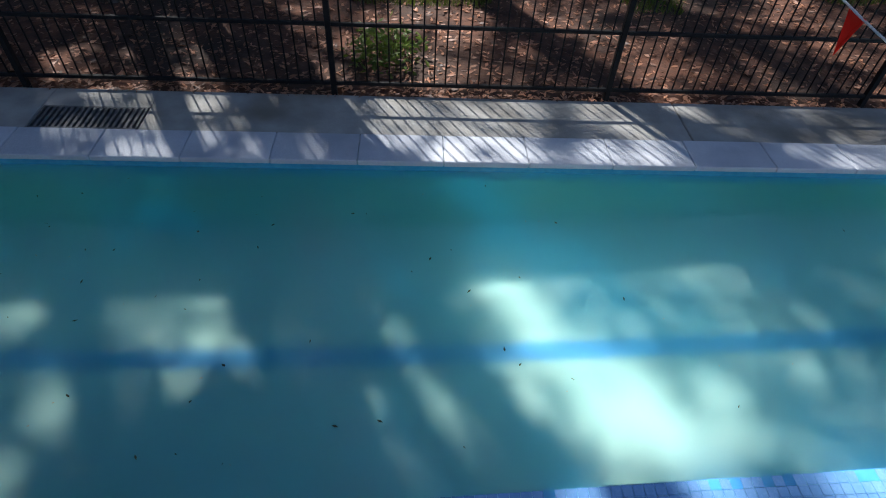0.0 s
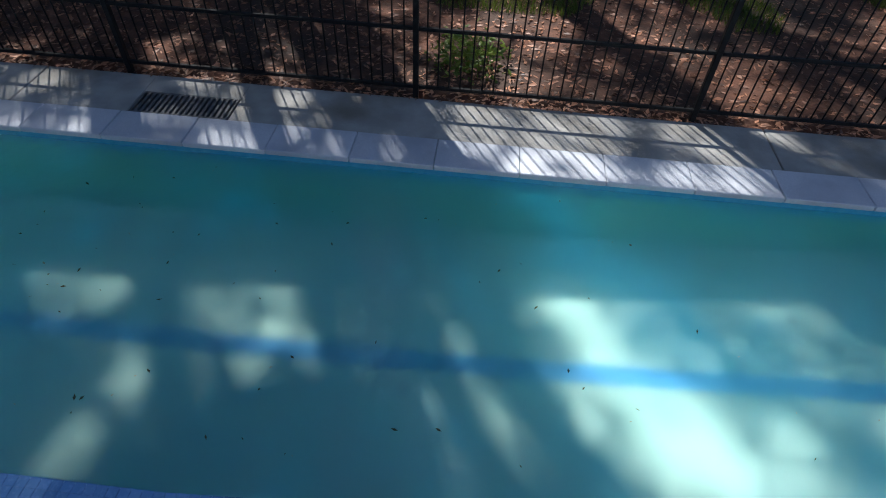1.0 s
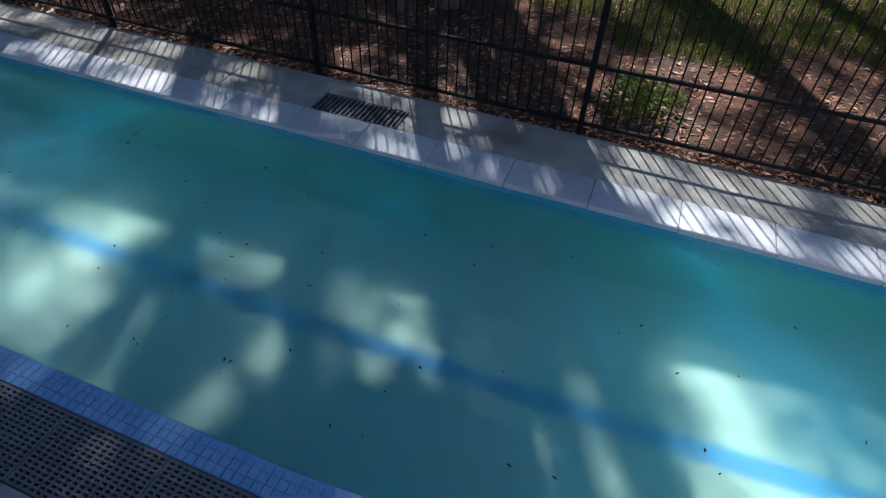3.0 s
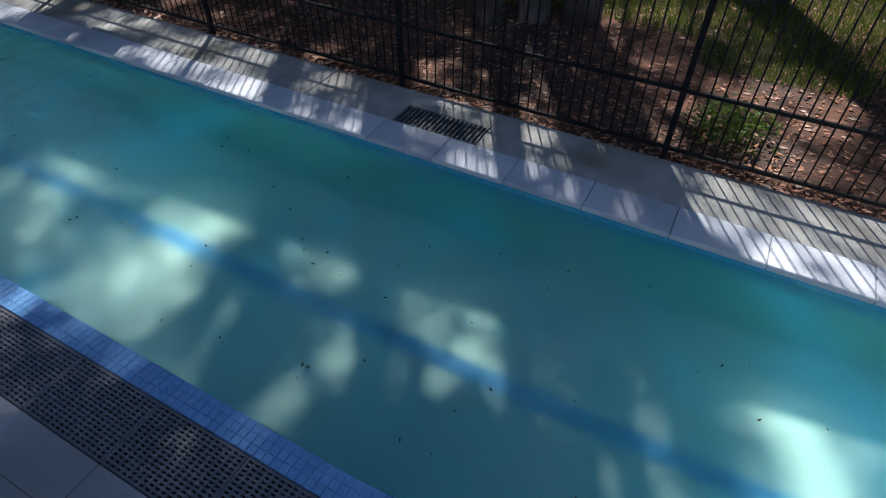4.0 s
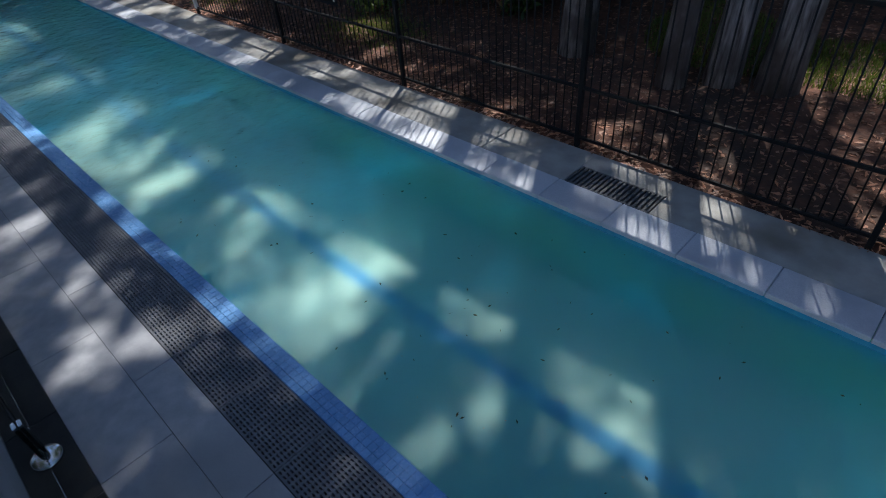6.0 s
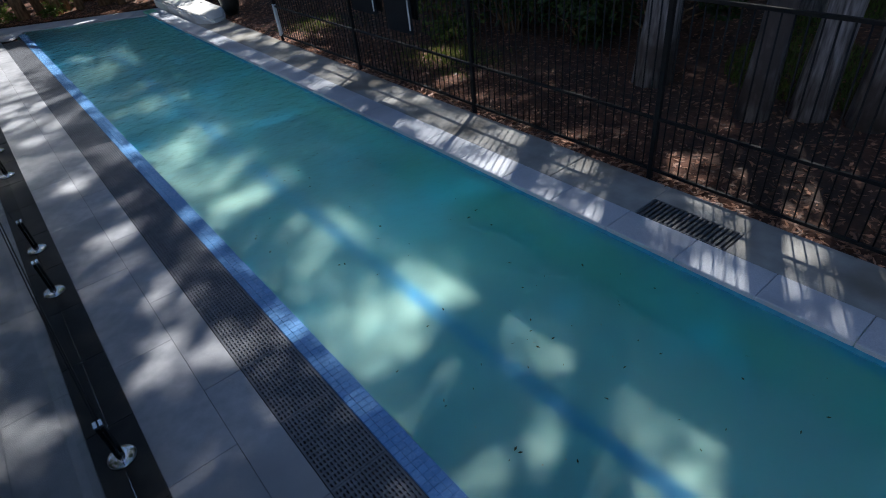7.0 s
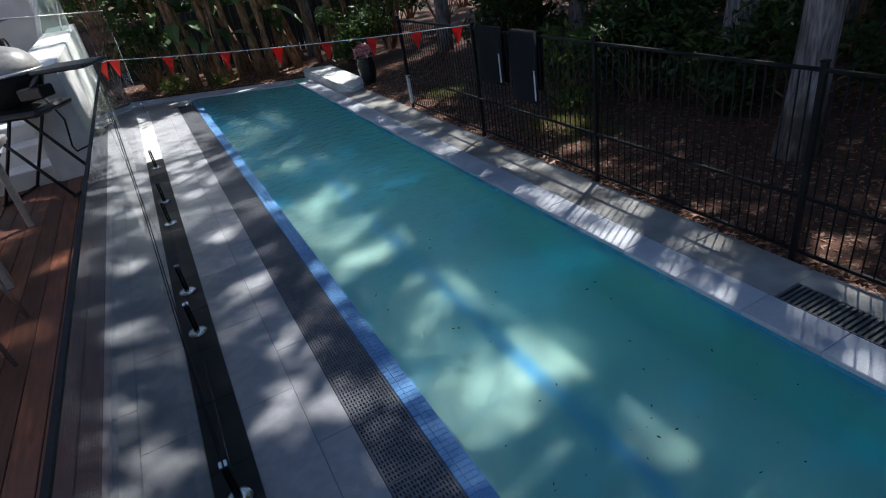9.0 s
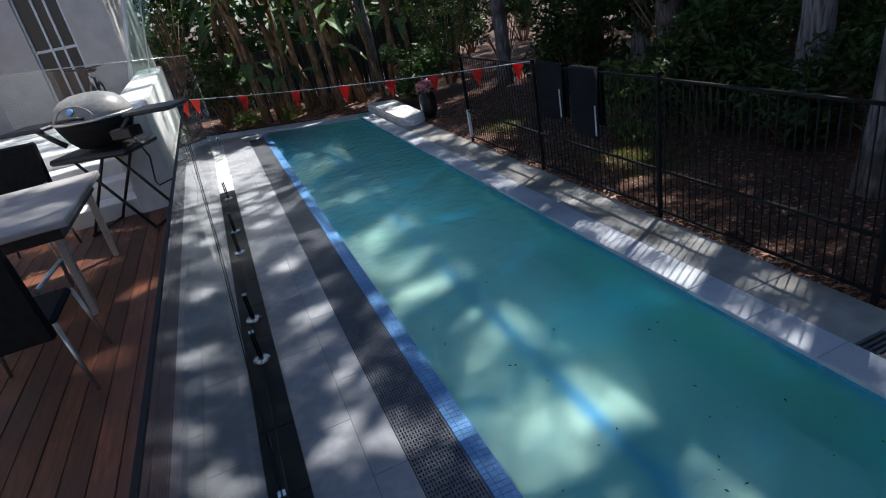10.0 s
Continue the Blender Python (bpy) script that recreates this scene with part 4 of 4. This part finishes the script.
def shrub(x, y, w, h, n, material, label, size=0.13, name="shrub", z0=0.0):
    t = thing(name, x, y, 0.04 + z0, label, "shrub")
    bm = bmesh.new()
    spots = []
    for k in range(max(5, int(n / 140))):
        a, rr = rng.uniform(0, 6.28), w * rng.random() ** 0.6
        c = (rr * math.cos(a), rr * math.sin(a), h * rng.uniform(0.25, 0.95))
        tube(bm, [(0.1 * math.cos(a), 0.1 * math.sin(a), 0), (c[0] * 0.5, c[1] * 0.5, c[2] * 0.6), c], [0.022, 0.015, 0.005], 5)
        spots += clump(c, rng.uniform(0.25, 0.5) * max(1.0, h / 3), 140, rng)
    part("woody_base", bm, M_STEM, t)
    lift = 0.04 + z0
    spots = [(a - x, b - y, c - lift) for a, b, c in shading([(a + x, b + y, c + lift) for a, b, c in spots], 0.0)]
    leaves(spots, size, material, "foliage", t, rng, 0.42)
    return t


shrub(7.3, 4.3, 0.9, 1.9, 3200, M_LEAF, "dense green shrub behind the fence")
shrub(5.95, 5.3, 0.5, 1.1, 1100, M_LEAFY, "bright yellow-green shrub behind the fence")
shrub(6.5, 4.2, 0.7, 1.3, 2200, M_LEAF, "dense green shrub behind the fence")
shrub(6.75, 2.9, 0.65, 1.0, 1800, M_LEAF, "dense green shrub behind the fence")
shrub(5.75, 4.75, 0.22, 0.35, 260, M_LEAFY, "small bright weed on the sunny mulch", 0.08, "weed")
shrub(7.6, 2.3, 0.9, 1.5, 1800, M_LEAF, "dense green shrub behind the fence")
shrub(8.3, 6.6, 1.3, 2.6, 3000, M_LEAF, "tall dark shrub under the trees")
shrub(7.7, 9.4, 1.0, 2.0, 2200, M_LEAF, "dense green shrub behind the fence")
shrub(9.9, 3.2, 1.4, 3.0, 3000, M_LEAF, "tall dark shrub under the trees")
shrub(6.3, 13.6, 1.4, 3.2, 2600, M_LEAF, "tall dark shrub under the trees")
shrub(9.5, 11.0, 1.6, 3.4, 2800, M_LEAF, "tall dark shrub under the trees")
for x, y, w, h in ((10.8, 0.2, 1.2, 2.6), (11.5, -2.6, 1.3, 2.4), (12.0, 6.0, 1.5, 3.2), (8.0, 9.6, 1.1, 2.4), (11.2, 8.6, 1.4, 3.0), (4.9, 12.4, 0.7, 1.5), (8.6, 14.5, 1.5, 3.0), (9.3, 18.6, 1.6, 3.4), (11.4, 18.2, 1.7, 3.4), (7.2, 16.6, 1.3, 2.8), (13.4, 21.5, 1.8, 3.8)):
    shrub(x, y, w, h, 2400, M_LEAF, "dark leafy shrub in the shade of the trees", 0.16)
shrub(-0.1, 16.6, 1.0, 2.6, 2400, M_LEAF, "leafy tree-like shrub at the end garden bed", 0.16)
shrub(-0.9, 17.0, 0.9, 3.2, 2000, M_LEAF, "leafy tree-like shrub at the end garden bed", 0.16, z0=1.4)
shrub(4.6, -2.72, 0.10, 0.16, 200, M_LEAFY, "small weed growing in the mulch", 0.07, "weed")
shrub(0.3, 15.6, 0.5, 0.25, 500, M_LEAFY, "low green groundcover in the end garden bed", 0.09, "groundcover")
shrub(1.6, 15.2, 0.5, 0.2, 400, M_LEAFY, "low green groundcover in the end garden bed", 0.09, "groundcover")

# clumping stems and broad leaves at the end of the pool
for k in range(24):
    x = 0.0 + k * 0.23 + rng.uniform(-0.15, 0.15)
    y = 15.2 - 0.45 * (x - 1) + rng.uniform(0, 1.6)
    t = thing("banana_palm", x, y, 0.04, "brown clumping palm with broad ragged leaves", "palm", "palms at the pool end")
    bm = bmesh.new()
    lx, ly = rng.uniform(-0.5, 0.5) * rng.choice((0.5, 1.0, 1.9)), rng.uniform(-0.3, 0.4)
    rr = rng.uniform(0.55, 1.35)
    tube(bm, [(0, 0, -0.05), (lx * 0.3, ly * 0.3, 1.2), (lx, ly, 3.2), (lx * 1.4, ly * 1.3, 4.4)], [rr * f for f in (0.13, 0.09, 0.075, 0.05)], 9)
    part("stem", bm, M_STEM, t)
    for j in range(8 if k % 2 else 6):
        a = rng.uniform(0, 6.28) if j < 5 else rng.uniform(-2.6, -0.5)
        zc = rng.choice([1.5, 2.2, 3.0, 3.8, 4.3]) if k % 3 == 0 else rng.uniform(3.4, 4.4)
        if j >= 5:
            zc = rng.uniform(1.1, 3.3)
        L, W = rng.uniform(0.7, 1.5) * (0.7 if j >= 5 else 1.0), rng.uniform(0.14, 0.24)
        bm = bmesh.new()
        d = Vector((math.cos(a), math.sin(a), 0))
        s = Vector((-d.y, d.x, 0))
        prev = None
        base = Vector((lx * zc / 3.4, ly * zc / 3.4, zc))
        for i in range(8):
            u = i / 7
            c = base + d * (0.1 + L * u) + Vector((0, 0, 0.5 * u - 0.95 * u * u)) * L
            w = W * math.sin(math.pi * min(0.98, 0.08 + 0.9 * u)) * rng.uniform(0.75, 1.1)
            row = [bm.verts.new(c + s * w + Vector((0, 0, 0.06))), bm.verts.new(c), bm.verts.new(c - s * w + Vector((0, 0, 0.06)))]
            if prev:
                bm.faces.new((prev[0], prev[1], row[1], row[0]))
                bm.faces.new((prev[1], prev[2], row[2], row[1]))
            prev = row
        part("leaf", bm, M_BANANA if j % 2 else M_LEAF, t)

# dark boundary fence behind the planting
boundary = thing("boundary_fence", label="dark painted paling fence behind the planting", category="fence")
pal = None
for k in range(70):
    x = -3.5 + k * 0.16
    m = Matrix.Translation((x, 19.2 - 0.4 * x, 0)) @ Matrix.Rotation(-0.38, 4, "Z")
    if pal is None:
        pal = part("paling", boxed(0, 0.155, 0, 0.02, 0.0, 1.8, 0.004), M_BOUNDARY, boundary)
        pal.matrix_basis = m
    else:
        share("paling", pal, m, boundary)

# ---- far woods, leaf litter, grass ----
vs = []
# the tall clumps rise out of view, added to block sky light
for k in range(900):
    a = rng.uniform(-1.5, 2.2)
    rr = rng.uniform(12.5, 23)
    c = (2 + rr * math.cos(a) * 0.9, rr * math.sin(a) + (9 if a > 0.95 else 0), 12 * rng.random() ** 1.9 + 0.3)
    vs += clump(c, rng.uniform(0.9, 1.7), 110, rng)
woods = leaves(shading(vs, 0.15), 0.42, M_LEAF, "far_woods", None, rng, 0.45)
tagged(woods, "dark dense bushland beyond the garden", "woods", kind="stuff")


def scatter(n, spot, size, material, name, label, category, up=False):
    v, f = [], []
    for _ in range(n):
        x, y, z = spot()
        a = rng.uniform(0, 6.28)
        L = size * rng.uniform(0.5, 1.3)
        b = len(v)
        if up:
            dx, dy = math.cos(a) * 0.006, math.sin(a) * 0.006
            lx, ly = rng.uniform(-0.5, 0.5) * L, rng.uniform(-0.5, 0.5) * L
            v += [(x - dx, y - dy, z), (x + dx, y + dy, z), (x + lx, y + ly, z + L)]
            f.append((b, b + 1, b + 2))
        else:
            c, s, w = math.cos(a) * L, math.sin(a) * L, rng.uniform(0.25, 0.45)
            t1, t2 = rng.uniform(-0.25, 0.4) * L, rng.uniform(-0.2, 0.4) * L
            v += [(x - c, y - s, z + 0.004), (x - s * w, y + c * w, z + 0.006 + abs(t2)), (x + c, y + s, z + 0.006 + abs(t1)), (x + s * w, y - c * w, z + 0.005)]
            f.append((b, b + 1, b + 2, b + 3))
    return tagged(flat(name, v, f, material), label, category, kind="stuff")


def bed():
    x = 4.0 + 6.0 * rng.random() ** 1.5
    return x, rng.uniform(-9.5, 12), 0.05 + max(0, min(1, (x - 4.5) / 9)) * 0.04


def end_bed():
    x = rng.uniform(-1.2, 5)
    return x, far_end(x) + 0.75 + 2.4 * rng.random() ** 1.3, 0.035


def lawn():
    while True:
        x, y = rng.uniform(5.7, 11), rng.uniform(-9, 1.0)
        if noise.noise(Vector((x * 0.5, y * 0.5, 3))) > 0.02 - (x - 6.5) * 0.12:
            return x, y, 0.06


def lip():
    return 3.96 + 0.12 * abs(rng.gauss(0, 0.6)), rng.uniform(-9, 9.5), 0.06


def sunk():
    y = rng.gauss(-0.5, 2.6)
    return rng.uniform(1.0, 3.0), y, WATER_Z - 0.001


scatter(26000, bed, 0.035, M_LITTER, "leaf_litter", "dry brown leaf litter on the mulch", "leaf litter")
scatter(5000, end_bed, 0.05, M_LITTER, "leaf_litter", "dry reddish leaf litter in the end garden bed", "leaf litter")
scatter(420, lip, 0.014, M_LITTER, "leaf_litter", "dry leaves along the edge of the path", "leaf litter")
scatter(60000, lawn, 0.09, M_GRASS, "grass", "patchy yellow-green grass under the trees", "grass", True)
def tufts():
    x, y = rng.choice(((5.05, 4.3), (4.9, 7.7), (5.15, 3.9)))
    return x + rng.gauss(0, 0.28), y + rng.gauss(0, 0.35), 0.055


scatter(2600, tufts, 0.07, M_GRASS, "grass", "thin yellow-green grass on the mulch behind the fence", "grass", True)
scatter(110, sunk, 0.015, M_DEBRIS, "floating_leaves", "small dark leaves floating on the pool water", "leaves")
scatter(70, sunk, 0.009, M_PRINT, "floating_specks", "pale specks floating on the pool water", "specks")
